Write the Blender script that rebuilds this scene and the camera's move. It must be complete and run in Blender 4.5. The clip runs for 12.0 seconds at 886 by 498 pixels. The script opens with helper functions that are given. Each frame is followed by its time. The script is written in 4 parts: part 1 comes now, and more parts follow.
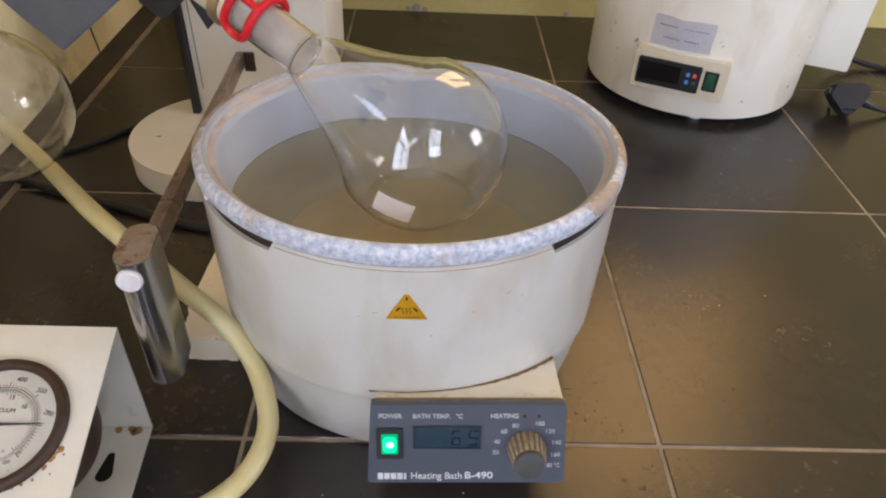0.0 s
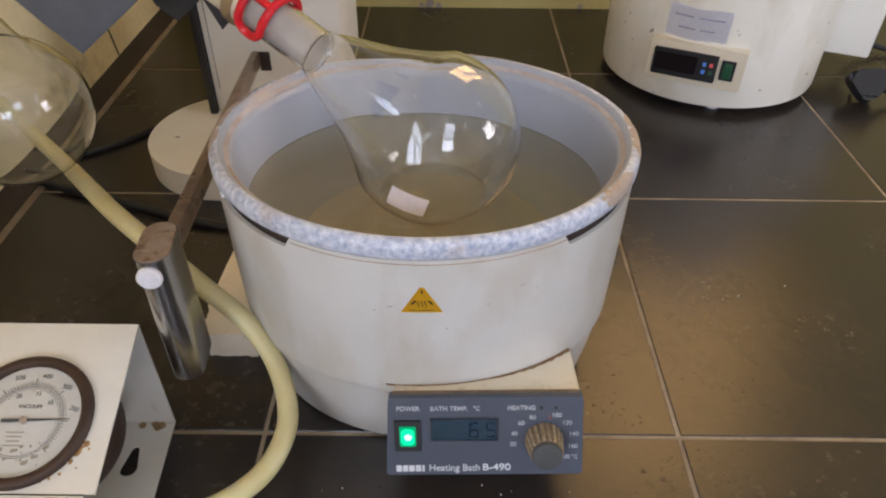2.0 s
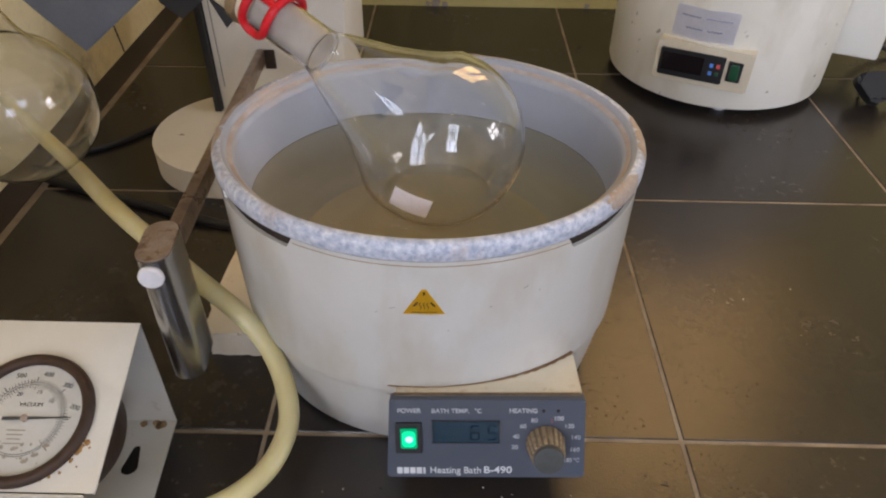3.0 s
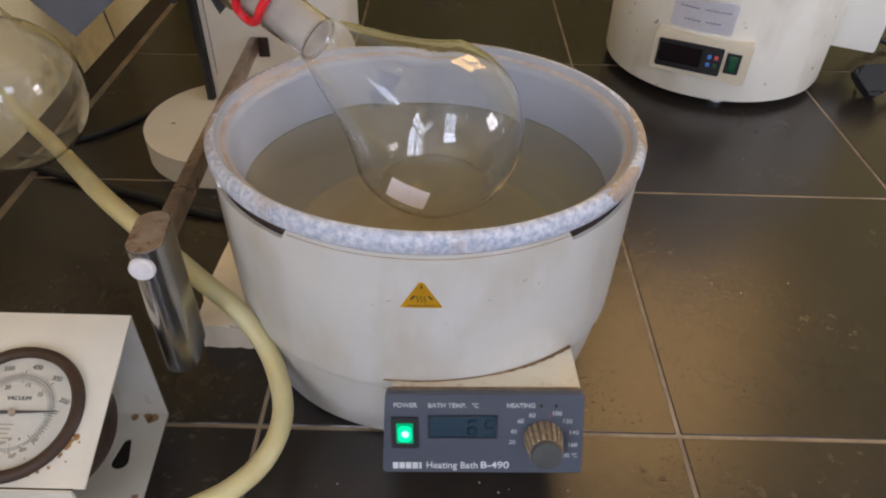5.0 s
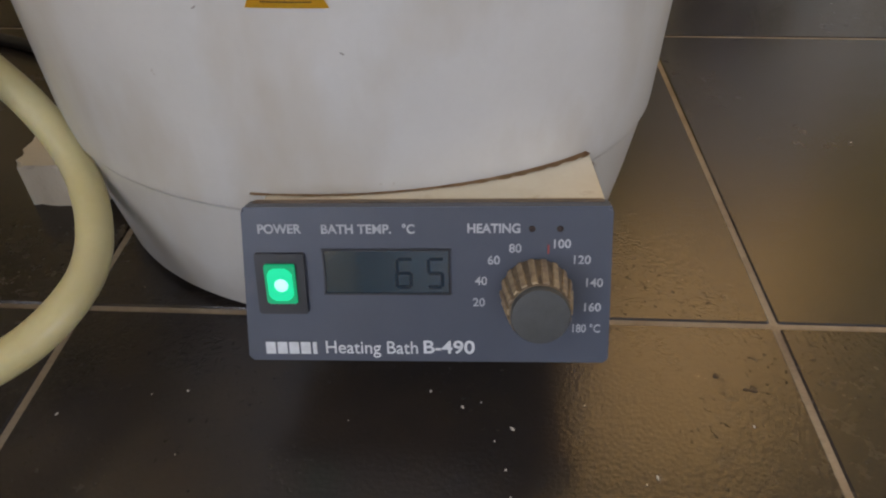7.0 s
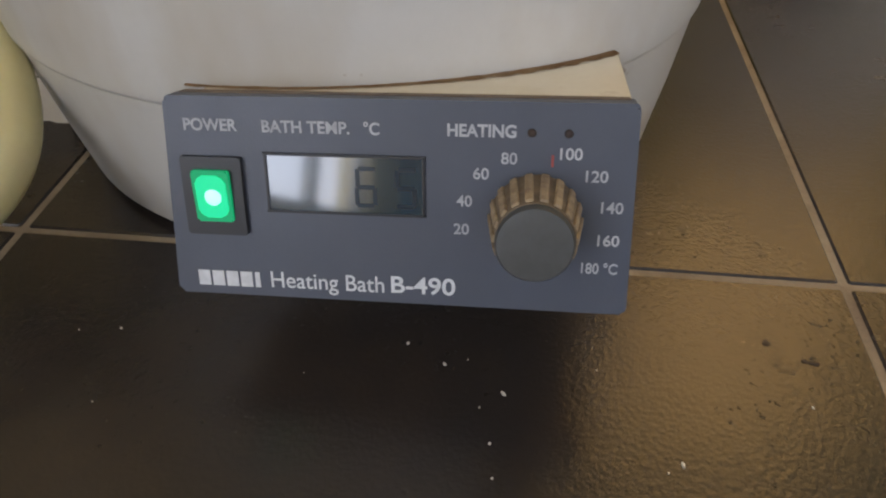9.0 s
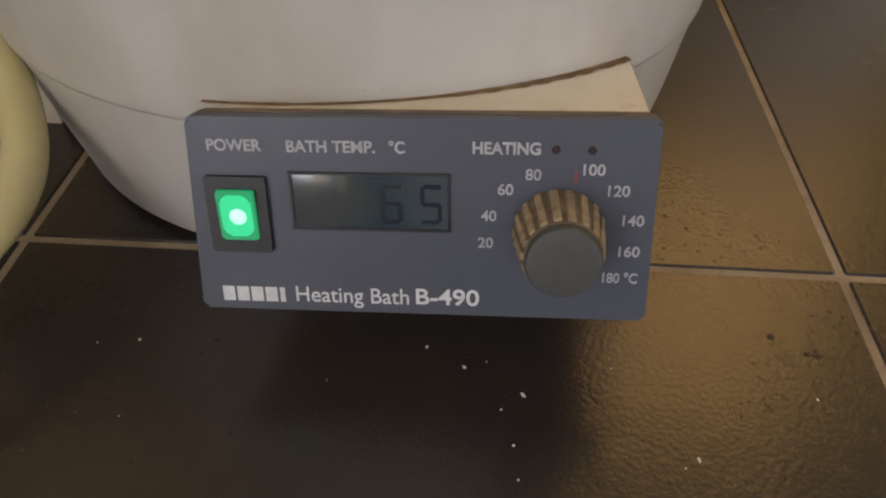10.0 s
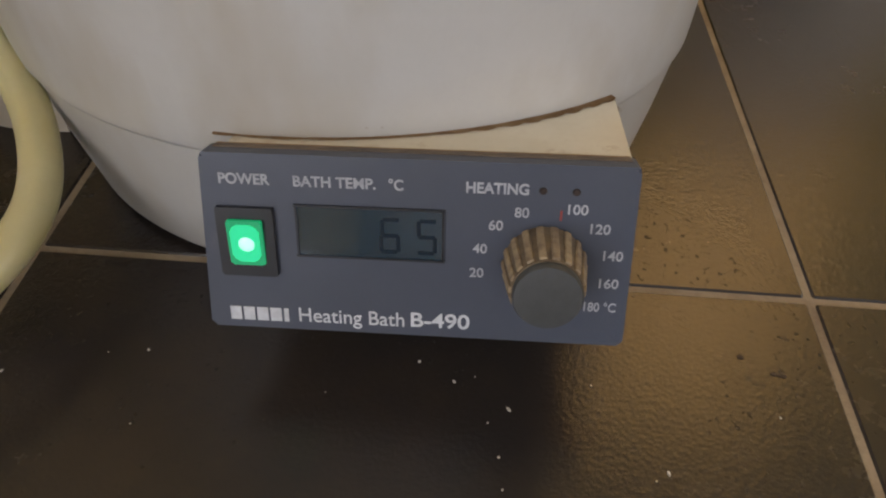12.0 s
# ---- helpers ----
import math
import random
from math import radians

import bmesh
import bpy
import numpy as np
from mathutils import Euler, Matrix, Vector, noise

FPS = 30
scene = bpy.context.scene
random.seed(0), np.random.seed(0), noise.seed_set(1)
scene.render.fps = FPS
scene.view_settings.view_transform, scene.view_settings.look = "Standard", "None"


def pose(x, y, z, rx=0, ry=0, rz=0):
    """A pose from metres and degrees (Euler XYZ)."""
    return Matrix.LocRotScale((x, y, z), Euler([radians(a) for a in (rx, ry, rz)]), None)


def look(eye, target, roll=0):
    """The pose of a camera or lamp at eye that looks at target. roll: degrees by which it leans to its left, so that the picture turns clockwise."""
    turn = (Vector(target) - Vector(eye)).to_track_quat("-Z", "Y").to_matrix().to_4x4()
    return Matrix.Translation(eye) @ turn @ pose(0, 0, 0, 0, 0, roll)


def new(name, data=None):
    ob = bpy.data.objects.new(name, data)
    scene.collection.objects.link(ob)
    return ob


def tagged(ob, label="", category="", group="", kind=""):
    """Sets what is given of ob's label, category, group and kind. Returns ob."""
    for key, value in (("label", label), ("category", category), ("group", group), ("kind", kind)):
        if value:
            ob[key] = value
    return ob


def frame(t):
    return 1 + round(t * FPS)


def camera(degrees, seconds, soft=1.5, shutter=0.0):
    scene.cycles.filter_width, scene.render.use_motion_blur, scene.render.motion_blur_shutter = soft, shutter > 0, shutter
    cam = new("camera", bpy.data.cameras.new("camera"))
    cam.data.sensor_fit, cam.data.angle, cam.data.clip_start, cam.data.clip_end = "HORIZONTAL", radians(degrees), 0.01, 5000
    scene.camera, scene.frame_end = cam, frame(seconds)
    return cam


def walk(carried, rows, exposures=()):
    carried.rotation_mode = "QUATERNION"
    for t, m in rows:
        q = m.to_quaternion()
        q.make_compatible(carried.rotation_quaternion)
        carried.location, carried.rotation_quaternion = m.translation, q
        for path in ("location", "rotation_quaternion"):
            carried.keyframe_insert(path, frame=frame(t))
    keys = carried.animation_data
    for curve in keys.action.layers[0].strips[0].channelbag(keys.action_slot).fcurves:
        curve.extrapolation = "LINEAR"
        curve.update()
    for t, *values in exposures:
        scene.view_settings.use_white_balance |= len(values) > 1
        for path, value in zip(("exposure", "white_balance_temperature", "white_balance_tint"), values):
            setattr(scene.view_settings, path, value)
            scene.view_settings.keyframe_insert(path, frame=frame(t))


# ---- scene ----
cam = camera(65.1, 12.0, soft=2.1)
PATH = [
    (0, (-0.175, -0.3, 0.423), (-0.121, 1.251, -0.838), 2.8),
    (0.5, (-0.176, -0.301, 0.423), (-0.144, 1.236, -0.857), 2.4),
    (1, (-0.173, -0.302, 0.422), (-0.152, 1.244, -0.847), 1.1),
    (1.5, (-0.173, -0.303, 0.423), (-0.167, 1.246, -0.843), 0.8),
    (2, (-0.172, -0.303, 0.423), (-0.174, 1.242, -0.847), 0.6),
    (2.5, (-0.172, -0.302, 0.423), (-0.184, 1.241, -0.849), 0.6),
    (3, (-0.171, -0.3, 0.423), (-0.186, 1.242, -0.851), 0.8),
    (5, (-0.174, -0.294, 0.419), (-0.167, 1.231, -0.874), 1.6),
    (5.5, (-0.174, -0.291, 0.405), (-0.146, 1.205, -0.922), 2.6),
    (6, (-0.163, -0.26, 0.339), (-0.161, 1.23, -0.995), 0.9),
    (6.2, (-0.164, -0.242, 0.321), (-0.119, 1.235, -1.026), 1.9),
    (6.5, (-0.145, -0.23, 0.261), (-0.177, 1.278, -1.053), -0.1),
    (7, (-0.131, -0.21, 0.216), (-0.204, 1.315, -1.075), -0.4),
    (7.2, (-0.124, -0.192, 0.2), (-0.206, 1.213, -1.22), 0.3),
    (8.8, (-0.11, -0.182, 0.169), (-0.321, 1.291, -1.167), -1.8),
    (9, (-0.114, -0.18, 0.171), (-0.307, 1.28, -1.181), -1.2),
    (9.5, (-0.128, -0.177, 0.176), (-0.278, 1.231, -1.237), 0.1),
    (10, (-0.128, -0.175, 0.183), (-0.239, 1.223, -1.243), -0.5),
    (10.5, (-0.13, -0.174, 0.188), (-0.205, 1.181, -1.28), 0.8),
    (11, (-0.131, -0.175, 0.193), (-0.212, 1.181, -1.274), 1.0),
    (11.5, (-0.127, -0.178, 0.198), (-0.225, 1.184, -1.264), 0.8),
    (12, (-0.129, -0.176, 0.202), (-0.21, 1.192, -1.255), 1.4),
]

# ---- world, sun, window light, exposure ----
EXPOSURES = [(0.0, -0.1, 5950, 20), (1.0, -0.13, 5950, 20), (2.0, -0.28, 5950, 20), (3.0, -0.4, 5950, 20), (5.0, -0.38, 5900, 20), (5.5, -0.42, 5900, 20), (6.0, -0.52, 5900, 20),
             (6.5, -0.64, 5950, 19), (7.0, -0.7, 6000, 19), (9.0, -0.66, 6200, 17), (9.5, -0.78, 6420, 19), (10.5, -0.78, 6980, 20), (12.0, -0.78, 6450, 19)]
walk(cam, [(t, look(eye, target, roll)) for t, eye, target, roll in PATH], EXPOSURES)

world = bpy.data.worlds.new("world")
scene.world = world
world.use_nodes = True
sky = world.node_tree.nodes.new("ShaderNodeTexSky")
sky.sky_type, sky.sun_disc = "NISHITA", False
sky.sun_elevation, sky.sun_rotation = radians(48), radians(200)
world.node_tree.links.new(sky.outputs[0], world.node_tree.nodes["Background"].inputs[0])
world.node_tree.nodes["Background"].inputs[1].default_value = 0.1


def window_light(name, m, w, h, watts, colour):
    data = bpy.data.lights.new(name, "AREA")
    data.shape, data.size, data.size_y = "RECTANGLE", w, h
    data.energy, data.color = watts, colour
    ob = new(name, data)
    ob.matrix_world = m
    return ob


# room: table top is z = 0, the floor 0.9 m below
X0, X1, Y0, Y1, ZF, ZC = -0.629, 2.6, -2.6, 0.846, -0.9, 2.3
# All four openings are out of view, sized and placed for their light.
WIN_SOUTH = (0.42, 1.22, 0.9, 1.6)    # x0, x1, z0, z1
WIN_WEST = (-2.1, -0.65, 0.1, 1.5)   # y0, y1, z0, z1
WIN_EAST = (-0.65, 0.05, 0.55, 1.3)     # y0, y1, z0, z1
WIN_NORTH = (0.14, 0.64, 0.64, 1.42)   # x0, x1, z0, z1


def window_lamp(name, side, win, target, watts, colour):
    a0, a1, z0, z1 = win
    a, z = (a0 + a1) / 2, (z0 + z1) / 2
    eye = {"south": (a, Y0 - 0.15, z), "north": (a, Y1 + 0.15, z), "west": (X0 - 0.15, a, z), "east": (X1 + 0.15, a, z)}[side]
    window_light(name, look(eye, target), a1 - a0, z1 - z0, watts, colour)


window_lamp("south_window_light", "south", WIN_SOUTH, (0.3, 0, 0.4), 28, (0.82, 0.9, 1.0))
window_lamp("west_window_light", "west", WIN_WEST, (0.6, -1.3, 0.8), 66, (0.86, 0.92, 1.0))
# Unseen orange source, added to put the golden reflection on the tiles.
window_lamp("north_warm_light", "north", WIN_NORTH, (0.2, -0.3, 0.0), 11.0, (1.0, 0.58, 0.17))
window_lamp("east_window_light", "east", WIN_EAST, (0.0, 0.2, 0.3), 38, (1.0, 0.945, 0.88))


# ---- materials ----
def mat(name, a, b=None, rough=0.5, metal=0.0, scale=12.0, stain=None, stain_scale=3.0, stain_at=0.6, bump=0.1, grain=400.0,
        coat=0.0, rough_var=0.1, transmission=0.0, ior=1.45, emit=None, emit_strength=0.0, spec=0.5, speck=0.5, pits=None, wave=0.004, sss=0.0, streak=0.0):
    m = bpy.data.materials.new(name)
    m.use_nodes = True
    n, l = m.node_tree.nodes, m.node_tree.links
    p = n["Principled BSDF"]
    co = n.new("ShaderNodeTexCoord")
    b = b or tuple(v * 0.82 for v in a)

    def noisy(sc, detail=5.0, rgh=0.6):
        t = n.new("ShaderNodeTexNoise")
        t.inputs["Scale"].default_value, t.inputs["Detail"].default_value, t.inputs["Roughness"].default_value = sc, detail, rgh
        l.new(co.outputs["Object"], t.inputs["Vector"])
        return t

    def mix(fac, c1, c2):
        x = n.new("ShaderNodeMix")
        x.data_type = "RGBA"
        l.new(fac, x.inputs[0])
        for i, c in ((6, c1), (7, c2)):
            if isinstance(c, tuple):
                x.inputs[i].default_value = (*c[:3], 1)
            else:
                l.new(c, x.inputs[i])
        return x.outputs[2]

    def ramp(fac, lo, hi):
        r = n.new("ShaderNodeMapRange")
        r.inputs[1].default_value, r.inputs[2].default_value = lo, hi
        l.new(fac, r.inputs[0])
        return r.outputs[0]
    big, fine = noisy(scale), noisy(grain, 3.0)
    col = mix(ramp(big.outputs[0], 0.35, 0.68), a, b)
    fr = ramp(fine.outputs[0], 0.45, 0.9)
    k = n.new("ShaderNodeMath")
    k.operation = "MULTIPLY"
    k.inputs[1].default_value = speck
    l.new(fr, k.inputs[0])
    col = mix(k.outputs[0], col, tuple(v * 0.75 for v in b))
    if stain:
        st = noisy(stain_scale, 9.0, 0.68)
        if streak:
            mp = n.new("ShaderNodeMapping")
            mp.inputs["Scale"].default_value = (1.0, 1.0, streak)
            l.new(co.outputs["Object"], mp.inputs["Vector"])
            l.new(mp.outputs[0], st.inputs["Vector"])
            st.inputs["Detail"].default_value, st.inputs["Roughness"].default_value = 4.0, 0.5
        col = mix(ramp(st.outputs[0], stain_at, stain_at + (0.26 if streak else 0.14)), col, stain)
    if pits:
        sp = noisy(pits[1], 4.0, 0.55)
        col = mix(ramp(sp.outputs[0], pits[2], pits[2] + 0.03), col, pits[0])
    l.new(col, p.inputs["Base Color"])
    rr = n.new("ShaderNodeMapRange")
    rr.inputs[3].default_value, rr.inputs[4].default_value = max(0.02, rough - rough_var), min(1.0, rough + rough_var)
    l.new(big.outputs[0], rr.inputs[0])
    l.new(rr.outputs[0], p.inputs["Roughness"])
    p.inputs["Metallic"].default_value = metal
    p.inputs["Subsurface Weight"].default_value = sss
    p.inputs["Subsurface Radius"].default_value = (0.006, 0.0045, 0.002)
    p.inputs["Subsurface Scale"].default_value = 1.0
    p.inputs["Coat Weight"].default_value = coat
    p.inputs["Coat Roughness"].default_value = 0.08
    p.inputs["Transmission Weight"].default_value = transmission
    p.inputs["IOR"].default_value = ior
    p.inputs["Specular IOR Level"].default_value = spec
    if emit:
        p.inputs["Emission Color"].default_value = (*emit, 1)
        p.inputs["Emission Strength"].default_value = emit_strength
    if bump:
        bp = n.new("ShaderNodeBump")
        bp.inputs["Strength"].default_value, bp.inputs["Distance"].default_value = bump, 0.001
        l.new(fine.outputs[0], bp.inputs["Height"])
        bq = n.new("ShaderNodeBump")
        bq.inputs["Strength"].default_value, bq.inputs["Distance"].default_value = bump, wave
        l.new(big.outputs[0], bq.inputs["Height"])
        l.new(bp.outputs[0], bq.inputs["Normal"])
        l.new(bq.outputs[0], p.inputs["Normal"])
    return m


def glass(name, tint, rough=0.0, ior=1.46):
    m = bpy.data.materials.new(name)
    m.use_nodes = True
    p = m.node_tree.nodes["Principled BSDF"]
    p.inputs["Base Color"].default_value = (*tint, 1)
    p.inputs["Transmission Weight"].default_value = 1.0
    p.inputs["Roughness"].default_value = rough
    p.inputs["IOR"].default_value = ior
    return m


def glazed_tile():
    """Black glaze with an orange-peel skin, brown mottling and a dry dusty film."""
    m = bpy.data.materials.new("dark_glazed_tile")
    m.use_nodes = True
    n, l = m.node_tree.nodes, m.node_tree.links
    p = n["Principled BSDF"]
    geo, info = n.new("ShaderNodeNewGeometry"), n.new("ShaderNodeObjectInfo")

    def noisy(sc, detail, rgh, lo, hi):
        t, r = n.new("ShaderNodeTexNoise"), n.new("ShaderNodeMapRange")
        t.inputs["Scale"].default_value, t.inputs["Detail"].default_value, t.inputs["Roughness"].default_value = sc, detail, rgh
        l.new(geo.outputs["Position"], t.inputs["Vector"])
        r.inputs[1].default_value, r.inputs[2].default_value = lo, hi
        l.new(t.outputs[0], r.inputs[0])
        return t.outputs[0], r.outputs[0]

    def mix(fac, c1, c2):
        x = n.new("ShaderNodeMix")
        x.data_type = "RGBA"
        l.new(fac, x.inputs[0])
        for i, c in ((6, c1), (7, c2)):
            if isinstance(c, tuple):
                x.inputs[i].default_value = (*c, 1)
            else:
                l.new(c, x.inputs[i])
        return x.outputs[2]

    def times(x, y):
        k = n.new("ShaderNodeMath")
        k.operation = "MULTIPLY"
        l.new(x, k.inputs[0])
        if isinstance(y, float):
            k.inputs[1].default_value = y
        else:
            l.new(y, k.inputs[1])
        return k.outputs[0]
    col = mix(info.outputs["Random"], (0.020, 0.0172, 0.0165), (0.024, 0.0196, 0.0172))
    col = mix(noisy(13, 6, 0.65, 0.42, 0.72)[1], col, (0.033, 0.0245, 0.018))
    film = times(noisy(7, 3, 0.5, 0.45, 0.7)[1], noisy(85, 8, 0.7, 0.5, 0.66)[1])
    col = mix(times(film, 0.55), col, (0.06, 0.043, 0.027))
    patch = noisy(16, 2, 0.5, 0.45, 0.6)[1]
    pits = times(noisy(340, 3, 0.55, 0.63, 0.71)[1], patch)
    col = mix(times(pits, 0.35), col, (0.006, 0.005, 0.004))
    l.new(col, p.inputs["Base Color"])
    rr = n.new("ShaderNodeMapRange")
    rr.inputs[3].default_value, rr.inputs[4].default_value = 0.235, 0.36
    l.new(film, rr.inputs[0])
    l.new(rr.outputs[0], p.inputs["Roughness"])
    p.inputs["Specular IOR Level"].default_value = 0.52
    last = None
    for sc, detail, strength, dist in ((30, 2, 0.35, 0.0005), (560, 4, 0.6, 0.00026)):
        bp = n.new("ShaderNodeBump")
        bp.inputs["Strength"].default_value, bp.inputs["Distance"].default_value = strength, dist
        l.new(noisy(sc, detail, 0.55, 0, 1)[0], bp.inputs["Height"])
        if last:
            l.new(last, bp.inputs["Normal"])
        last = bp.outputs[0]
    dent = n.new("ShaderNodeBump")
    dent.invert = True
    dent.inputs["Strength"].default_value, dent.inputs["Distance"].default_value = 0.7, 0.00022
    l.new(pits, dent.inputs["Height"])
    l.new(last, dent.inputs["Normal"])
    last = dent.outputs[0]
    l.new(last, p.inputs["Normal"])
    return m


TILE = glazed_tile()
GROUT = mat("grout", (0.36, 0.29, 0.195), (0.2, 0.145, 0.092), rough=0.9, scale=22, stain=(0.13, 0.09, 0.055), stain_scale=30, stain_at=0.57, bump=0.4, grain=500)
YELLOW_WALL = mat("yellow_distemper", (0.66, 0.57, 0.24), (0.6, 0.5, 0.18), rough=0.8, scale=6, stain=(0.42, 0.3, 0.1), stain_scale=5, stain_at=0.6, bump=0.3, grain=120)
CREAM_WALL = mat("cream_distemper", (0.9, 0.76, 0.45), (0.86, 0.7, 0.38), rough=0.8, scale=6, stain=(0.4, 0.27, 0.12), stain_scale=7, stain_at=0.6, bump=0.3, grain=120)
ROOM_WALL = mat("room_wall_paint", (0.76, 0.74, 0.7), rough=0.85, scale=3, bump=0.2, grain=80)
CEILING = mat("ceiling_paint", (0.85, 0.84, 0.81), rough=0.9, scale=2, bump=0.1, grain=60)
FLOOR = mat("room_floor_stone", (0.4, 0.37, 0.33), rough=0.6, scale=5, bump=0.1)
DARK_BROWN = mat("mottled_dark_brown", (0.034, 0.024, 0.018), (0.05, 0.034, 0.023), rough=0.65, scale=20, bump=0.3)
WHITE = mat("white_bath_enamel", (0.565, 0.556, 0.52), (0.51, 0.5, 0.46), rough=0.36, scale=11, stain=(0.455, 0.42, 0.35), stain_scale=30, stain_at=0.49, streak=0.45, bump=0.03, grain=420, rough_var=0.07, speck=0.1, coat=0.3, pits=((0.36, 0.31, 0.24), 60, 0.715))
CREAM = mat("aged_cream_paint", (0.72, 0.66, 0.52), (0.66, 0.58, 0.42), rough=0.5, scale=25, stain=(0.42, 0.3, 0.17), stain_scale=45, stain_at=0.6, bump=0.05, speck=0.12)
RIM = mat("speckled_grey_rim", (0.29, 0.335, 0.45), (0.66, 0.68, 0.73), rough=0.45, scale=270, stain=(0.4, 0.31, 0.24), stain_scale=12, stain_at=0.55, bump=0.25, grain=900)
RIM_BROWN = mat("worn_brown_rim", (0.42, 0.36, 0.31), (0.36, 0.27, 0.2), rough=0.6, scale=120, stain=(0.55, 0.55, 0.56), stain_scale=80, stain_at=0.58, bump=0.2)
LEDGE = mat("grey_inner_ledge", (0.34, 0.355, 0.385), (0.29, 0.305, 0.335), rough=0.4, scale=30, stain=(0.4, 0.32, 0.26), stain_scale=18, stain_at=0.56, bump=0.08, speck=0.2)
POT_INSIDE = mat("grey_pot_lining", (0.33, 0.345, 0.375), (0.28, 0.295, 0.325), rough=0.38, scale=8, stain=(0.42, 0.36, 0.3), stain_scale=9, stain_at=0.63, bump=0.05, rough_var=0.08, speck=0.12)
SCALE_LINE = mat("brown_limescale", (0.34, 0.26, 0.2), (0.45, 0.4, 0.36), rough=0.8, scale=60, bump=0.3)
WATER = mat("murky_water", (0.56, 0.51, 0.36), (0.5, 0.455, 0.32), rough=0.03, scale=9, bump=0.03, grain=90, rough_var=0.015, ior=1.33, transmission=0.8, speck=0.0)
POT_FLOOR = mat("scaled_tan_pot_floor", (0.5, 0.44, 0.3), (0.4, 0.35, 0.24), rough=0.6, scale=18, stain=(0.33, 0.25, 0.15), stain_scale=30, stain_at=0.6, bump=0.2)
DARK_GAP = mat("dark_gap_brown", (0.035, 0.022, 0.016), rough=0.7, scale=40)
PANEL = mat("blue_grey_panel", (0.064, 0.074, 0.098), (0.055, 0.064, 0.085), rough=0.38, scale=30, stain=(0.075, 0.08, 0.1), stain_scale=60, stain_at=0.62, bump=0.06, grain=1500, speck=0.12)
PRINT = mat("white_print", (0.62, 0.64, 0.66), rough=0.5, scale=300, bump=0)
FADED_PRINT = mat("worn_grey_print", (0.45, 0.46, 0.48), (0.3, 0.31, 0.335), rough=0.6, scale=260, bump=0)
BLACK = mat("black_plastic", (0.018, 0.018, 0.02), rough=0.4, scale=40, bump=0.06)
LCD = mat("lcd_glass", (0.005, 0.025, 0.045), (0.006, 0.03, 0.054), rough=0.06, scale=20, bump=0.0, rough_var=0.02, spec=0.8, coat=0.9)
DARK_GLASS = mat("dark_readout_glass", (0.012, 0.008, 0.01), rough=0.08, bump=0)
DIGIT = mat("lcd_segment", (0.004, 0.014, 0.026), rough=0.25, bump=0)
GREEN = mat("lit_green_rocker", (0.0, 0.14, 0.05), rough=0.2, bump=0, emit=(0.0, 0.6, 0.22), emit_strength=0.7)
GREEN_MID = mat("green_glow_step", (0.0, 0.3, 0.12), rough=0.25, bump=0, emit=(0.004, 0.85, 0.36), emit_strength=1.2)
GREEN_HOT = mat("green_hot_spot", (0.4, 0.9, 0.6), rough=0.2, bump=0, emit=(0.35, 1.0, 0.6), emit_strength=1.7)
KNOB = mat("grey_knob_cap", (0.06, 0.063, 0.061), (0.048, 0.05, 0.046), rough=0.5, scale=90, bump=0.1)
KNOB_SIDE = mat("grimy_knob_side", (0.2, 0.15, 0.09), (0.11, 0.085, 0.06), rough=0.6, scale=150, bump=0.2)
KNOB_RIB = mat("worn_tan_rib", (0.36, 0.28, 0.17), (0.2, 0.15, 0.1), rough=0.6, scale=200, bump=0.2)
EDGE_GRIME = mat("brown_edge_grime", (0.2, 0.145, 0.095), (0.1, 0.08, 0.065), rough=0.7, scale=90, bump=0.2)
RED_PRINT = mat("faded_red_print", (0.3, 0.06, 0.05), rough=0.6, bump=0)
RUST_GOLD = mat("golden_rust", (0.42, 0.25, 0.08), (0.26, 0.13, 0.04), rough=0.85, scale=200, bump=0.3)
RUST = mat("brown_residue", (0.27, 0.155, 0.07), (0.4, 0.27, 0.14), rough=0.85, scale=130, bump=0.4)
SCUFF = mat("grey_scuff", (0.34, 0.32, 0.29), rough=0.7, scale=200, bump=0)
STICKER = mat("yellow_warning_sticker", (0.8, 0.46, 0.012), (0.72, 0.4, 0.012), rough=0.4, scale=80, bump=0.03)
STICKER_INK = mat("black_sticker_ink", (0.04, 0.03, 0.015), rough=0.5, bump=0)
STEEL = mat("brushed_steel", (0.46, 0.45, 0.44), (0.38, 0.37, 0.36), rough=0.2, metal=1.0, scale=40, bump=0.04, grain=900, rough_var=0.06)
STEEL_RUST = mat("rusty_steel", (0.4, 0.33, 0.27), (0.27, 0.2, 0.15), rough=0.45, metal=0.5, scale=70, stain=(0.13, 0.06, 0.03), stain_scale=120, stain_at=0.52, bump=0.3)
BAR = mat("brown_lever_steel", (0.27, 0.19, 0.125), (0.15, 0.1, 0.065), rough=0.3, metal=0.5, scale=50, stain=(0.1, 0.06, 0.04), stain_scale=50, stain_at=0.6, bump=0.2)
WHITE_PLASTIC = mat("white_plastic", (0.76, 0.75, 0.78), rough=0.35, scale=60, bump=0.02)
STAND_PAINT = mat("chipped_cream_paint", (0.8, 0.73, 0.6), (0.74, 0.66, 0.52), rough=0.6, scale=14, stain=(0.5, 0.42, 0.3), stain_scale=22, stain_at=0.62, bump=0.3, pits=((0.22, 0.17, 0.12), 45, 0.69), speck=0.12)
COLUMN_PAINT = mat("column_white_paint", (0.8, 0.77, 0.7), (0.74, 0.7, 0.62), rough=0.5, scale=10, stain=(0.45, 0.4, 0.3), stain_scale=16, stain_at=0.66, bump=0.05, speck=0.12)
HOUSING = mat("grey_housing_paint", (0.11, 0.12, 0.145), (0.09, 0.1, 0.12), rough=0.5, scale=40, bump=0.1)
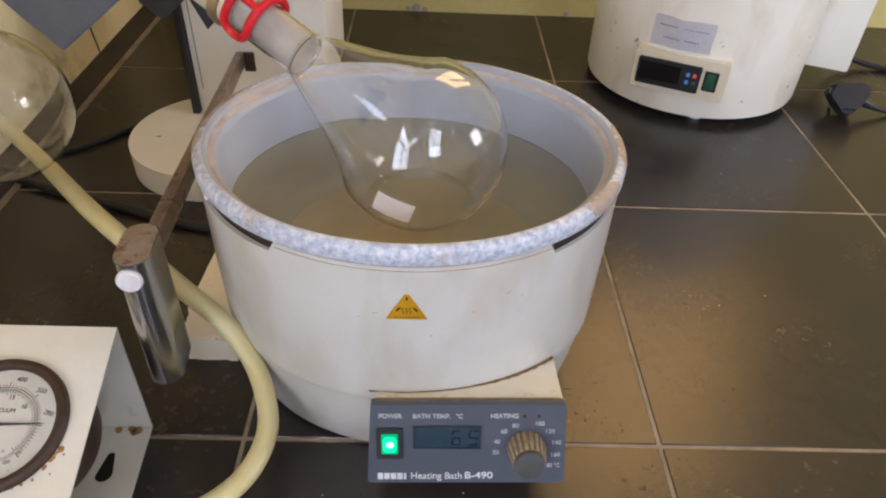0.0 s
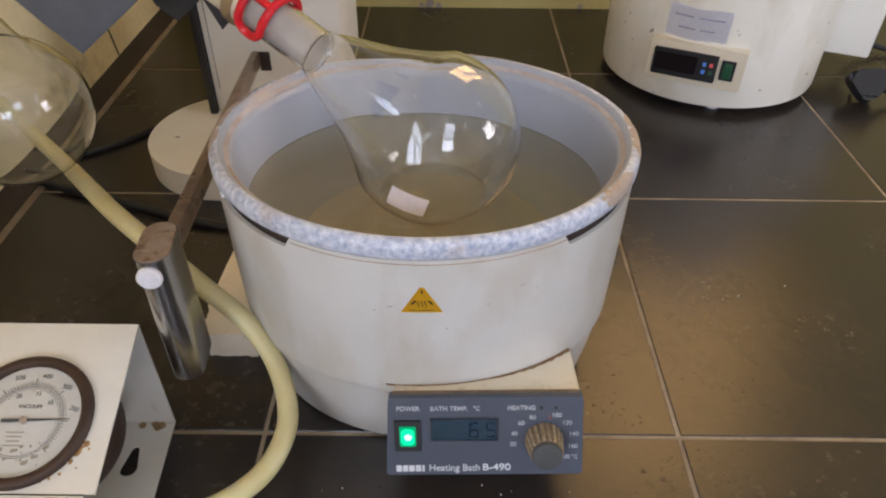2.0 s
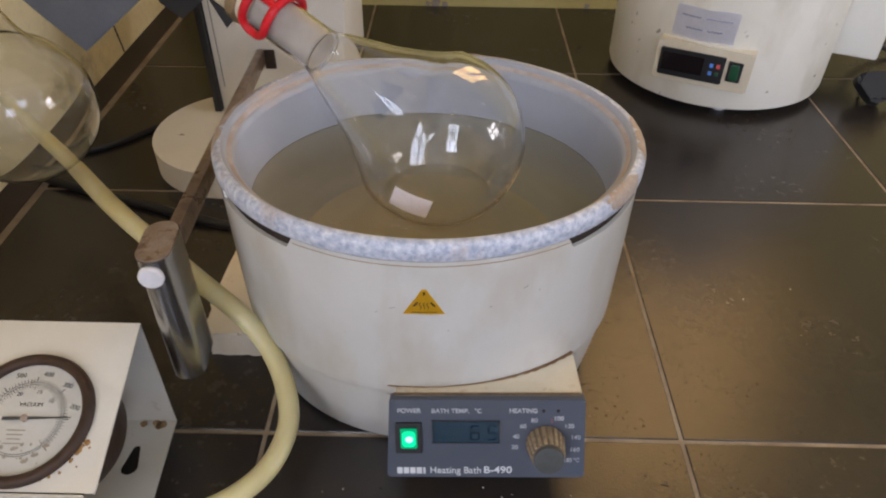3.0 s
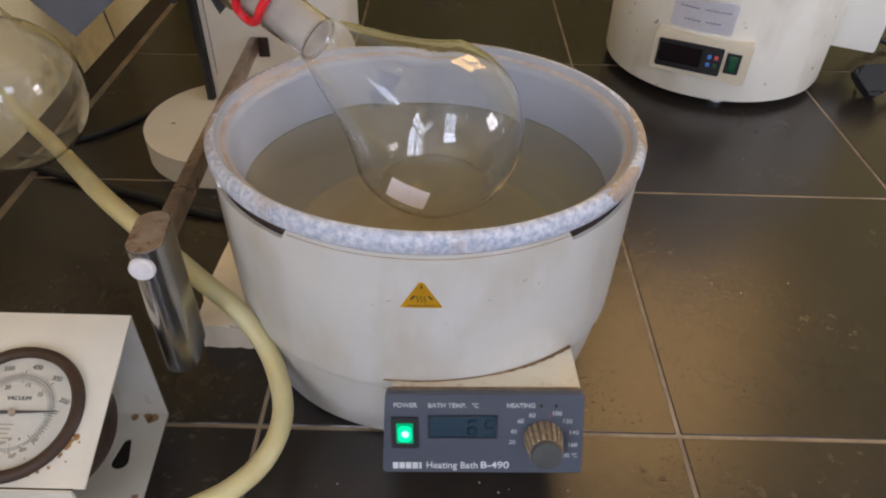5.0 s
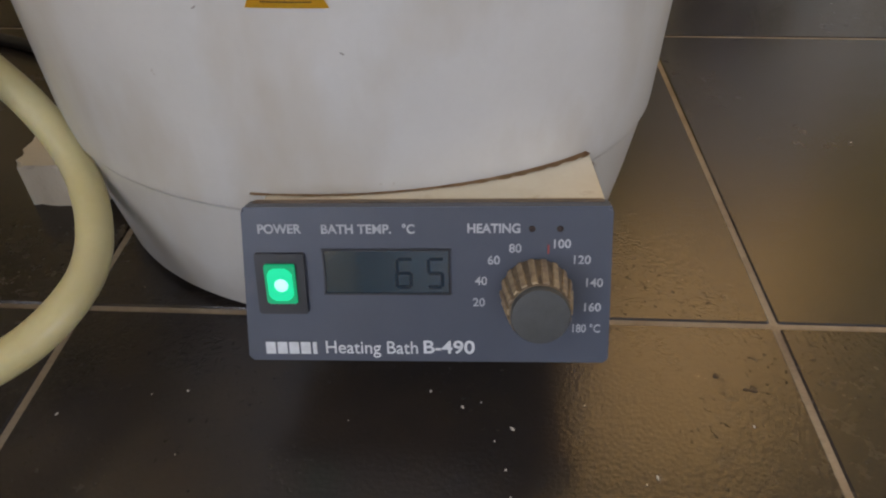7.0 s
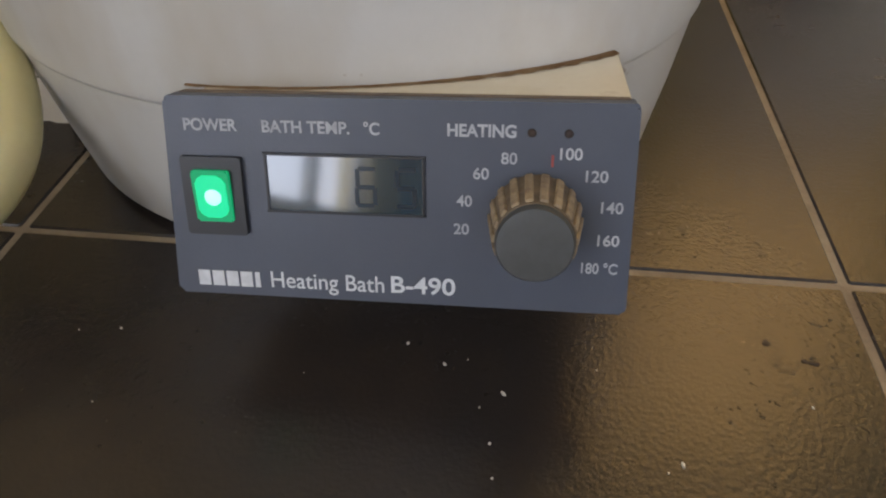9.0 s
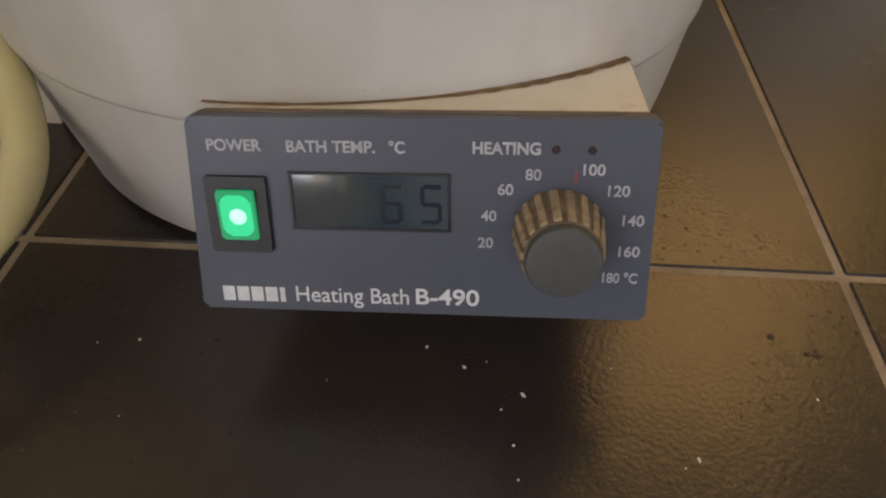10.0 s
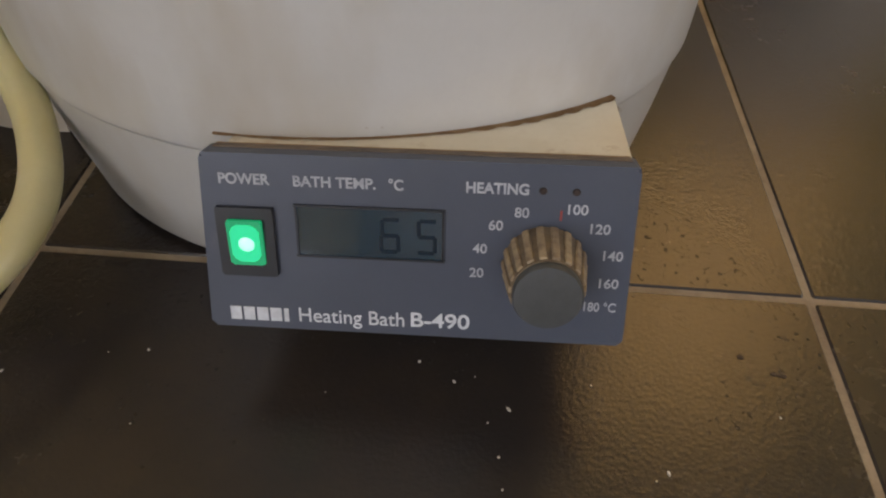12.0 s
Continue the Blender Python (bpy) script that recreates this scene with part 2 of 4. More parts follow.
FROSTED = mat("frosted_glass", (0.95, 0.92, 0.88), rough=0.4, scale=80, bump=0.03, transmission=0.85, speck=0.05)
GLASS = glass("clear_glass", (0.985, 0.99, 0.985))
RED = mat("red_clip_plastic", (0.62, 0.012, 0.02), (0.5, 0.008, 0.015), rough=0.3, scale=60, bump=0.02)
BRASS = mat("aged_brass_collar", (0.45, 0.36, 0.24), (0.3, 0.22, 0.14), rough=0.4, metal=0.7, scale=60, bump=0.1)
PAPER = mat("white_paper", (0.88, 0.87, 0.9), (0.84, 0.83, 0.87), rough=0.85, scale=60, bump=0.05)
INK = mat("faded_blue_ink", (0.34, 0.32, 0.45), rough=0.8, bump=0)
HOSE = mat("yellowed_silicone_tube", (0.6, 0.545, 0.3), (0.54, 0.475, 0.235), rough=0.35, scale=30, stain=(0.4, 0.3, 0.14), stain_scale=25, stain_at=0.64, bump=0.03, rough_var=0.08, speck=0.12, sss=0.4)
CABLE = mat("black_cable_rubber", (0.015, 0.015, 0.016), rough=0.5, scale=60, bump=0.05)
SHEET = mat("white_painted_sheet", (0.72, 0.7, 0.63), (0.67, 0.64, 0.56), rough=0.45, scale=18, stain=(0.33, 0.18, 0.06), stain_scale=24, stain_at=0.645, bump=0.05, speck=0.12)
BEZEL = mat("rusted_brown_bezel", (0.075, 0.045, 0.03), (0.05, 0.033, 0.025), rough=0.5, metal=0.4, scale=60, bump=0.3)
DIAL = mat("gauge_dial_card", (0.62, 0.63, 0.6), (0.56, 0.56, 0.52), rough=0.5, scale=25, stain=(0.38, 0.33, 0.26), stain_scale=35, stain_at=0.62, bump=0.02, speck=0.12)
DIAL_BAR = mat("faded_dial_stain", (0.4, 0.36, 0.3), rough=0.7, scale=90, bump=0)
DIAL_INK = mat("dial_ink", (0.09, 0.09, 0.09), rough=0.6, bump=0)
POT_WHITE = mat("second_pot_enamel", (0.81, 0.785, 0.7), (0.76, 0.73, 0.63), rough=0.36, scale=9, stain=(0.62, 0.57, 0.46), stain_scale=24, stain_at=0.52, streak=0.4, bump=0.03, speck=0.12, pits=((0.34, 0.3, 0.24), 55, 0.7))
# The blue and red keys get a faint glow in the material.
BLUE_KEY = mat("blue_key", (0.08, 0.2, 0.6), rough=0.4, bump=0, emit=(0.05, 0.2, 0.6), emit_strength=0.2)
RED_KEY = mat("red_key", (0.55, 0.08, 0.08), rough=0.4, bump=0, emit=(0.6, 0.1, 0.1), emit_strength=0.2)
GREEN_KEY = mat("green_key", (0.015, 0.09, 0.04), rough=0.4, bump=0)
CRUMB = mat("white_crumbs", (0.6, 0.57, 0.5), rough=0.9, bump=0)


# ---- mesh helpers ----
def part(name, bm, material, parent=None, label="", sharp=35.0, smooth=True):
    me = bpy.data.meshes.new(name)
    bmesh.ops.recalc_face_normals(bm, faces=bm.faces)
    if smooth:
        for f in bm.faces:
            f.smooth = True
        for e in bm.edges:
            if len(e.link_faces) == 2 and e.calc_face_angle(0.0) > radians(sharp):
                e.smooth = False
    bm.to_mesh(me)
    bm.free()
    me.materials.append(material)
    ob = new(name, me)
    if parent:
        ob.parent = parent
    if label:
        tagged(ob, label)
    return ob


def empty(name):
    return new(name)


def box(w, d, h, m=Matrix(), bevel=0.0, segments=2, bm=None):
    bm = bm or bmesh.new()
    made = bmesh.ops.create_cube(bm, size=1.0, matrix=m @ Matrix.Diagonal((w, d, h, 1)))
    if bevel:
        vs = set(made["verts"])
        bmesh.ops.bevel(bm, geom=[e for e in bm.edges if e.verts[0] in vs and e.verts[1] in vs], offset=bevel, segments=segments, affect="EDGES", profile=0.5)
    return bm


def prism(outline, h, m=Matrix(), bevel=0.0, bm=None, segments=2):
    """An outline in xy, pushed up by h along z, then placed by m."""
    bm = bm or bmesh.new()
    lo = [bm.verts.new((x, y, 0)) for x, y in outline]
    hi = [bm.verts.new((x, y, h)) for x, y in outline]
    k = len(lo)
    faces = [bm.faces.new(lo[::-1]), bm.faces.new(hi)]
    for i in range(k):
        faces.append(bm.faces.new((lo[i], lo[(i + 1) % k], hi[(i + 1) % k], hi[i])))
    if bevel:
        es = [e for e in faces[1].edges]
        bmesh.ops.bevel(bm, geom=es, offset=bevel, segments=segments, affect="EDGES")
    bmesh.ops.transform(bm, matrix=m, verts=bm.verts)
    return bm


def lathe(profile, m=Matrix(), seg=96, sy=1.0, bm=None, closed=False):
    """A profile of (r, z) turned about z; closed joins its ends."""
    bm = bm or bmesh.new()
    rings = []
    for r, z in profile:
        if r < 1e-6:
            rings.append([bm.verts.new(m @ Vector((0, 0, z)))])
        else:
            rings.append([bm.verts.new(m @ Vector((r * math.cos(a), sy * r * math.sin(a), z))) for a in (2 * math.pi * i / seg for i in range(seg))])
    pairs = list(zip(rings, rings[1:])) + ([(rings[-1], rings[0])] if closed else [])
    for a, b in pairs:
        for i in range(seg):
            j = (i + 1) % seg
            vs = [a[i % len(a)], a[j % len(a)], b[j % len(b)], b[i % len(b)]]
            u = []
            for v in vs:
                if v not in u:
                    u.append(v)
            if len(u) > 2:
                bm.faces.new(u)
    return bm


def spline(points, n=10):
    """A smooth line through the points."""
    p = [Vector(q) for q in points]
    p = [2 * p[0] - p[1]] + p + [2 * p[-1] - p[-2]]
    out = []
    for i in range(1, len(p) - 2):
        for k in range(n):
            t = k / n
            a, b, c, d = p[i - 1:i + 3]
            out.append(0.5 * ((2 * b) + (c - a) * t + (2 * a - 5 * b + 4 * c - d) * t * t + (3 * b - a - 3 * c + d) * t ** 3))
    return out + [p[-2]]


def tube(line, r, seg=16, bm=None, closed=False):
    bm = bm or bmesh.new()
    rings, up = [], None
    k = len(line)
    for i, q in enumerate(line):
        d = (line[(i + 1) % k] - line[i - 1]) if closed else (line[min(i + 1, k - 1)] - line[max(i - 1, 0)])
        d.normalize()
        if up is None:
            up = d.orthogonal().normalized()
        up = (up - d * up.dot(d)).normalized()
        side = d.cross(up)
        rr = r(i / (k - 1)) if callable(r) else r
        rings.append([bm.verts.new(q + rr * (math.cos(a) * up + math.sin(a) * side)) for a in (2 * math.pi * j / seg for j in range(seg))])
    for a, b in list(zip(rings, rings[1:])) + ([(rings[-1], rings[0])] if closed else []):
        for j in range(seg):
            bm.faces.new((a[j], a[(j + 1) % seg], b[(j + 1) % seg], b[j]))
    if not closed:
        bm.faces.new(rings[0][::-1])
        bm.faces.new(rings[-1])
    return bm


def rounded(w, h, r, seg=6):
    """A rounded rectangle's outline about the origin."""
    out = []
    for cx, cy, a0 in ((w / 2 - r, h / 2 - r, 0), (-w / 2 + r, h / 2 - r, 90), (-w / 2 + r, -h / 2 + r, 180), (w / 2 - r, -h / 2 + r, 270)):
        for i in range(seg + 1):
            a = radians(a0 + 90 * i / seg)
            out.append((cx + r * math.cos(a), cy + r * math.sin(a)))
    return out


def soft_corners(corners, r, seg=5):
    """A convex outline with each corner rounded off by about r."""
    out, k = [], len(corners)
    for i in range(k):
        a, b, c = (Vector(corners[j % k]) for j in (i - 1, i, i + 1))
        p, q = b + (a - b).normalized() * r, b + (c - b).normalized() * r
        out += [tuple((1 - t) ** 2 * p + 2 * t * (1 - t) * b + t * t * q) for t in (j / seg for j in range(seg + 1))]
    return out


def lettering(text, size, m, material, parent, name="lettering", bold=0.0, width=0.0):
    cu = bpy.data.curves.new(name, "FONT")
    cu.body, cu.size, cu.align_x, cu.align_y, cu.extrude, cu.offset = text, size, "CENTER", "CENTER", 0.00008, bold
    ob = new(name, cu)
    me = bpy.data.meshes.new_from_object(ob)
    bpy.data.objects.remove(ob)
    me.materials.clear()
    me.materials.append(material)
    if width:
        xs = [v.co.x for v in me.vertices]
        me.transform(Matrix.Diagonal((width / (max(xs) - min(xs)), 1, 1, 1)))
    me.transform(m)
    made = new(name, me)
    made.parent = parent
    return made


def spots(name, m, seeds, material, parent, label=""):
    """Flat irregular patches of stain in the plane of m: (x, y, radius) each."""
    for k, (x, y, r) in enumerate(seeds):
        ring = []
        for i in range(14):
            a = 2 * math.pi * i / 14
            q = r * (0.85 + 0.5 * noise.noise((1.3 * math.cos(a) + 7 * k, 1.3 * math.sin(a) + x * 90, y * 70)))
            ring.append((x + max(q, r * 0.25) * math.cos(a), y + max(q, r * 0.25) * math.sin(a)))
        part(name, prism(ring, 0.0002, m), material, parent, label)


# ---- the room ----
def wall_with_window(name, along, fixed, lo, hi, win, material, label, thick=0.2):
    """A wall along x or y from floor to ceiling with one opening through it."""
    a0, a1, z0, z1 = win
    bm = bmesh.new()
    for p0, p1, q0, q1 in ((lo, a0, ZF, ZC), (a1, hi, ZF, ZC), (a0, a1, ZF, z0), (a0, a1, z1, ZC)):
        c = ((p0 + p1) / 2, fixed, (q0 + q1) / 2) if along == "x" else (fixed, (p0 + p1) / 2, (q0 + q1) / 2)
        s = (p1 - p0, thick, q1 - q0) if along == "x" else (thick, p1 - p0, q1 - q0)
        box(*s, Matrix.Translation(c), bm=bm)
    return tagged(part(name, bm, material, smooth=False), label, "wall", kind="structure")


wall_with_window("wall_north", "x", Y1 + 0.1, X0 - 0.2, X1 + 0.2, WIN_NORTH, YELLOW_WALL, "stained yellow distempered wall behind the worktop")
wall_with_window("wall_west", "y", X0 - 0.1, Y0, Y1, WIN_WEST, CREAM_WALL, "stained cream-yellow distempered wall beside the worktop")
wall_with_window("wall_south", "x", Y0 - 0.1, X0 - 0.2, X1 + 0.2, WIN_SOUTH, ROOM_WALL, "painted plaster room wall with a window opening")
wall_with_window("wall_east", "y", X1 + 0.1, Y0, Y1, WIN_EAST, ROOM_WALL, "painted plaster room wall with a window opening")


def window(name, along, fixed, win, across, up):
    """A window's frame with its upright and level bars, set in the wall."""
    a0, a1, z0, z1 = win
    holder = tagged(new(name), "painted window frame with glazing bars", "window", kind="structure")
    for i in range(across + 1):
        a = a0 + (a1 - a0) * i / across
        c = (a, fixed, (z0 + z1) / 2) if along == "x" else (fixed, a, (z0 + z1) / 2)
        part("upright_bar", box(*((0.05, 0.03) if along == "x" else (0.03, 0.05)), z1 - z0, Matrix.Translation(c)), ROOM_WALL, holder)
    for i in range(up + 1):
        z = z0 + (z1 - z0) * i / up
        c = ((a0 + a1) / 2, fixed, z) if along == "x" else (fixed, (a0 + a1) / 2, z)
        part("level_bar", box(*((a1 - a0, 0.03, 0.05) if along == "x" else (0.03, a1 - a0, 0.05)), Matrix.Translation(c)), ROOM_WALL, holder)


window("window_1", "x", Y0 - 0.05, WIN_SOUTH, 3, 2)
window("window_2", "y", X0 - 0.05, WIN_WEST, 3, 2)
window("window_3", "x", Y1 + 0.05, WIN_NORTH, 2, 2)
window("window_4", "y", X1 + 0.05, WIN_EAST, 2, 2)
tagged(part("floor", box(X1 - X0, Y1 - Y0, 0.1, Matrix.Translation(((X0 + X1) / 2, (Y0 + Y1) / 2, ZF - 0.05))), FLOOR, smooth=False), "grey stone room floor", "floor", kind="structure")
tagged(part("ceiling", box(X1 - X0 + 0.4, Y1 - Y0 + 0.4, 0.1, Matrix.Translation(((X0 + X1) / 2, (Y0 + Y1) / 2, ZC + 0.05))), CEILING, smooth=False), "white painted ceiling", "ceiling", kind="structure")
# Dark brown strip added where the west wall meets the worktop.
tagged(part("wall_foot_strip", prism([(0, -0.004), (0.0222, -0.004), (0.0215, 0.0005), (0.012, 0.004), (0, 0.012)], Y1 + 0.6, pose(X0, Y1, 0.0, 90, 0, 0)), DARK_BROWN), "low dark brown strip along the wall foot", "skirting", kind="structure")
tagged(part("wall_crack", box(0.0012, 0.0022, 0.06, Matrix.Translation((X0 + 0.0004, 0.608, 0.043)) @ pose(0, 0, 0, 12)), DARK_GAP), "narrow dark crack in the plaster wall", "crack", kind="structure")

spots("plaster_chip", Matrix.Translation((0, Y1 - 0.0012, 0)) @ pose(0, 0, 0, 90), [(-0.2, 0.005, 0.009), (-0.185, 0.003, 0.006), (-0.213, 0.004, 0.005), (0.05, 0.004, 0.005)], SCALE_LINE, bpy.data.objects["wall_north"], "chipped plaster patch")

# worktop: a slab of grout with tiles let into it
TX1, TY0 = 1.5, -0.62
bench = tagged(part("worktop", box(TX1 - X0, Y1 - TY0, 0.05, Matrix.Translation(((X0 + TX1) / 2, (TY0 + Y1) / 2, -0.025 - 0.0008))), GROUT, smooth=False),
               "bench worktop of dark glazed tiles with pale grout joints", "worktop", kind="structure")
tagged(part("bench_wall", box(TX1 - X0 - 0.1, 0.5, -ZF - 0.06, Matrix.Translation(((X0 + TX1) / 2, Y1 - 0.3, (ZF - 0.05) / 2))), ROOM_WALL, smooth=False), "masonry bench base under the worktop", "bench base", kind="structure")


# ---- heating bath ----
BX, BY, BE = -0.185, 0.102, 0.8655
BASE = Matrix.Translation((BX, BY, 0))


def wall_r(z):
    """The bath's outer radius at a height."""
    pts = [(0.004, 0.1262), (0.067, 0.1368), (0.12, 0.1385), (0.18, 0.139)]
    for (z0, r0), (z1, r1) in zip(pts, pts[1:]):
        if z <= z1:
            return r0 + (r1 - r0) * (z - z0) / (z1 - z0)
    return pts[-1][1]


def on_bath(deg, z, out=0.0):
    r = wall_r(z) + out
    return Vector((BX + r * math.cos(radians(deg)), BY + BE * r * math.sin(radians(deg)), z))


def heating_bath():
    bath = tagged(empty("heating_bath"), "white enamelled laboratory heating bath, grey speckled rim, lit control panel", "heating bath")
    # outer body: its top edge is cut down in two notches
    bm = bmesh.new()
    seg, prof = 180, [(0.112, 0.004), (0.1245, 0.004), (0.1262, 0.006), (0.1315, 0.036), (0.1357, 0.0652), (0.1366, 0.0658), (0.1371, 0.0672), (0.1373, 0.071), (0.1385, 0.12), (0.139, 0.168), (0.139, None), (0.1362, None), (0.1355, 0.15)]
    rings = []
    for r, z in prof:
        ring = []
        for i in range(seg):
            d = 360 * i / seg
            cut = 205 <= d <= 237 or 308 <= d <= 340
            zz = z if z is not None else (0.1725 if cut else 0.1805)
            ring.append(bm.verts.new(BASE @ Vector((r * math.cos(radians(d)), BE * r * math.sin(radians(d)), zz))))
        rings.append(ring)
    for a, b in zip(rings, rings[1:]):
        for i in range(seg):
            bm.faces.new((a[i], a[(i + 1) % seg], b[(i + 1) % seg], b[i]))
    part("body", bm, WHITE, bath, sharp=40)
    # Dark ring added inside the wall; it fills the notches with dark brown.
    part("notch_ring", lathe([(0.133, 0.158), (0.1352, 0.158), (0.1352, 0.1832), (0.133, 0.1832)], BASE, 120, BE, closed=True), DARK_GAP, bath, "dark brown ring showing in two notches")
    part("rim", lathe([(0.1365, 0.1822), (0.1398, 0.1815), (0.1407, 0.1835), (0.1408, 0.1885), (0.1396, 0.1922), (0.137, 0.194), (0.1345, 0.1937), (0.1345, 0.186)], BASE, 160, BE, closed=True), RIM, bath, "speckled blue-grey rim with brown scale", sharp=60)
    part("rim_ledge", lathe([(0.1344, 0.1935), (0.133, 0.1928), (0.1318, 0.1912), (0.1308, 0.1885), (0.1285, 0.1872), (0.127, 0.186), (0.1262, 0.1825), (0.1344, 0.1825)], BASE, 160, BE, closed=True), LEDGE, bath, "smooth grey inner ledge with brown scale", sharp=60)
    part("lining", lathe([(0.1268, 0.1835), (0.1246, 0.17), (0.1225, 0.13), (0.119, 0.07), (0.11, 0.06), (0, 0.058), (0, 0.055), (0.112, 0.056), (0.1215, 0.07), (0.1265, 0.17), (0.1275, 0.1825)], BASE, 140, BE, closed=False), POT_INSIDE, bath, "smooth grey lining", sharp=60)
    part("pot_floor", lathe([(0, 0.0588), (0.094, 0.0592), (0.098, 0.0602), (0.0975, 0.0612), (0.093, 0.0604), (0, 0.06)], BASE, 96, BE), POT_FLOOR, bath, "tan scaled floor of the pot")
    part("scale_line", lathe([(0.1285, 0.1877), (0.1306, 0.1889), (0.1312, 0.1901), (0.129, 0.1886)], BASE, 140, BE, closed=True), SCALE_LINE, bath, "brown limescale line inside the rim")
    for d in (50, 130, 230, 310):
        q = (BX + 0.1 * math.cos(radians(d)), BY + BE * 0.1 * math.sin(radians(d)), 0)
        part("foot", lathe([(0, 0), (0.009, 0), (0.0085, 0.0042), (0, 0.0042)], Matrix.Translation(q), 20), BLACK, bath)
    for d0, z, span, drop in ((286, 0.1435, 0.9, 0.0006), (294.5, 0.153, 1.3, 0.0016), (262, 0.1445, 1.6, 0.0012), (258.5, 0.14, 0.7, 0.001), (276, 0.128, 0.6, -0.0008), (299, 0.148, 0.5, 0.001)):
        part("scuff", tube([on_bath(d0 + span * i / 4, z + drop * i / 4, 0.00005) for i in range(5)], lambda u: 0.0001 + 0.00025 * math.sin(math.pi * u), 6), SCUFF, bath)
    # Thin brown line drawn on the wall just below the rim.
    part("lip_line", tube([on_bath(d, 0.1775 + 0.0003 * noise.noise((d * 0.1, 0, 0)), 0.0001) for d in range(238, 308)], 0.00022, 6), RUST, bath, "thin brown line under the rim")
    # warning sticker bent round the wall
    c = -89.6
    bm = bmesh.new()
    half, z0, h = 0.0122, 0.1415, 0.0196
    cols, rows_n = 12, 8
    grid = []
    for j in range(rows_n + 1):
        v = j / rows_n
        wv = half * (1 - v) + 0.0012 * v
        grid.append([bm.verts.new(on_bath(c + math.degrees((2 * i / cols - 1) * wv / 0.1388), z0 + h * v, 0.0004)) for i in range(cols + 1)])
    for a, b in zip(grid, grid[1:]):
        for i in range(cols):
            bm.faces.new((a[i], a[i + 1], b[i + 1], b[i]))
    bmesh.ops.solidify(bm, geom=bm.faces[:], thickness=0.0002)
    st = part("warning_sticker", bm, STICKER, bath, "yellow triangular hot-surface warning sticker")
    for k in (-1, 0, 1):
        pts = [on_bath(c + k * 0.85 + 0.2 * math.sin(i * 1.1), z0 + 0.0046 + i * 0.0008, 0.0006) for i in range(7)]
        part("heat_mark", tube(pts, 0.00023, 6), STICKER_INK, st)
    for du, v, n_ in ((-2.4, 0.0068, 1), (2.5, 0.0068, -1), (0.0, 0.0155, 0)):
        pts = [on_bath(c + du + n_ * 0.3 * i, z0 + v + i * 0.0009 * (1 if n_ else 0.7), 0.0006) for i in range(4)]
        part("worn_mark", tube(pts, 0.00055, 6), STICKER_INK, st)
    part("bar", tube([on_bath(c + d, z0 + 0.0018, 0.0005) for d in (-3, -1.5, 0, 1.5, 3)], 0.00018, 6), STICKER_INK, st)
    return bath


bath = heating_bath()

# worn brown stretches on the rim
def rim_wear(d0, d1, seed):
    prof = [(0.1412, 0.1845), (0.1412, 0.1888), (0.1399, 0.1926), (0.1371, 0.1944), (0.1345, 0.1941)]
    bm = bmesh.new()
    rows_ = []
    n_steps = 36
    for i in range(n_steps + 1):
        d = radians(d0 + (d1 - d0) * i / n_steps)
        lo = max(0.0, 1.6 * noise.noise((i * 0.35, seed, 0)))
        hi = 4 - max(0.0, 1.8 * noise.noise((i * 0.3, seed, 9)))
        pinch = min(1.0, 5 * min(i, n_steps - i) / n_steps)
        mid = (lo + hi) / 2
        lo, hi = mid + (lo - mid) * pinch, mid + (hi - mid) * pinch
        row = []
        for k in range(6):
            f = lo + (hi - lo) * k / 5
            j = min(int(f), 3)
            r = prof[j][0] + (prof[j + 1][0] - prof[j][0]) * (f - j)
            z = prof[j][1] + (prof[j + 1][1] - prof[j][1]) * (f - j)
            row.append(bm.verts.new(BASE @ Vector((r * math.cos(d), BE * r * math.sin(d), z))))
        rows_.append(row)
    for a, b in zip(rows_, rows_[1:]):
        for k in range(5):
            bm.faces.new((a[k], a[k + 1], b[k + 1], b[k]))
    part("rim_wear", bm, RIM_BROWN, bath, "worn brown stretch of the rim")


rim_wear(318, 336, 1.0)
rim_wear(345, 372, 4.0)
rim_wear(150, 196, 7.0)
rim_wear(60, 100, 2.0)

# control box on the bath's front
PO = Vector((-0.2071, -0.0522, 0.0294))
PU, PV = Vector((0.1240, 0, 0.0040)), Vector((0, 0.0200, 0.0516))
PT = 0.0082   # the panel plate's thickness
PW, PH = PU.length, PV.length
PU.normalize()
PN = PU.cross(PV).normalized()
PV = PN.cross(PU)
PANEL_M = Matrix.Translation(PO) @ Matrix(((PU.x, PV.x, PN.x, 0), (PU.y, PV.y, PN.y, 0), (PU.z, PV.z, PN.z, 0), (0, 0, 0, 1)))


def at_panel(u, v, out=0.0):
    """A pose on the panel: u to the right, v down from the top, both 0 to 1."""
    return PANEL_M @ Matrix.Translation((u * PW, (1 - v) * PH, out))


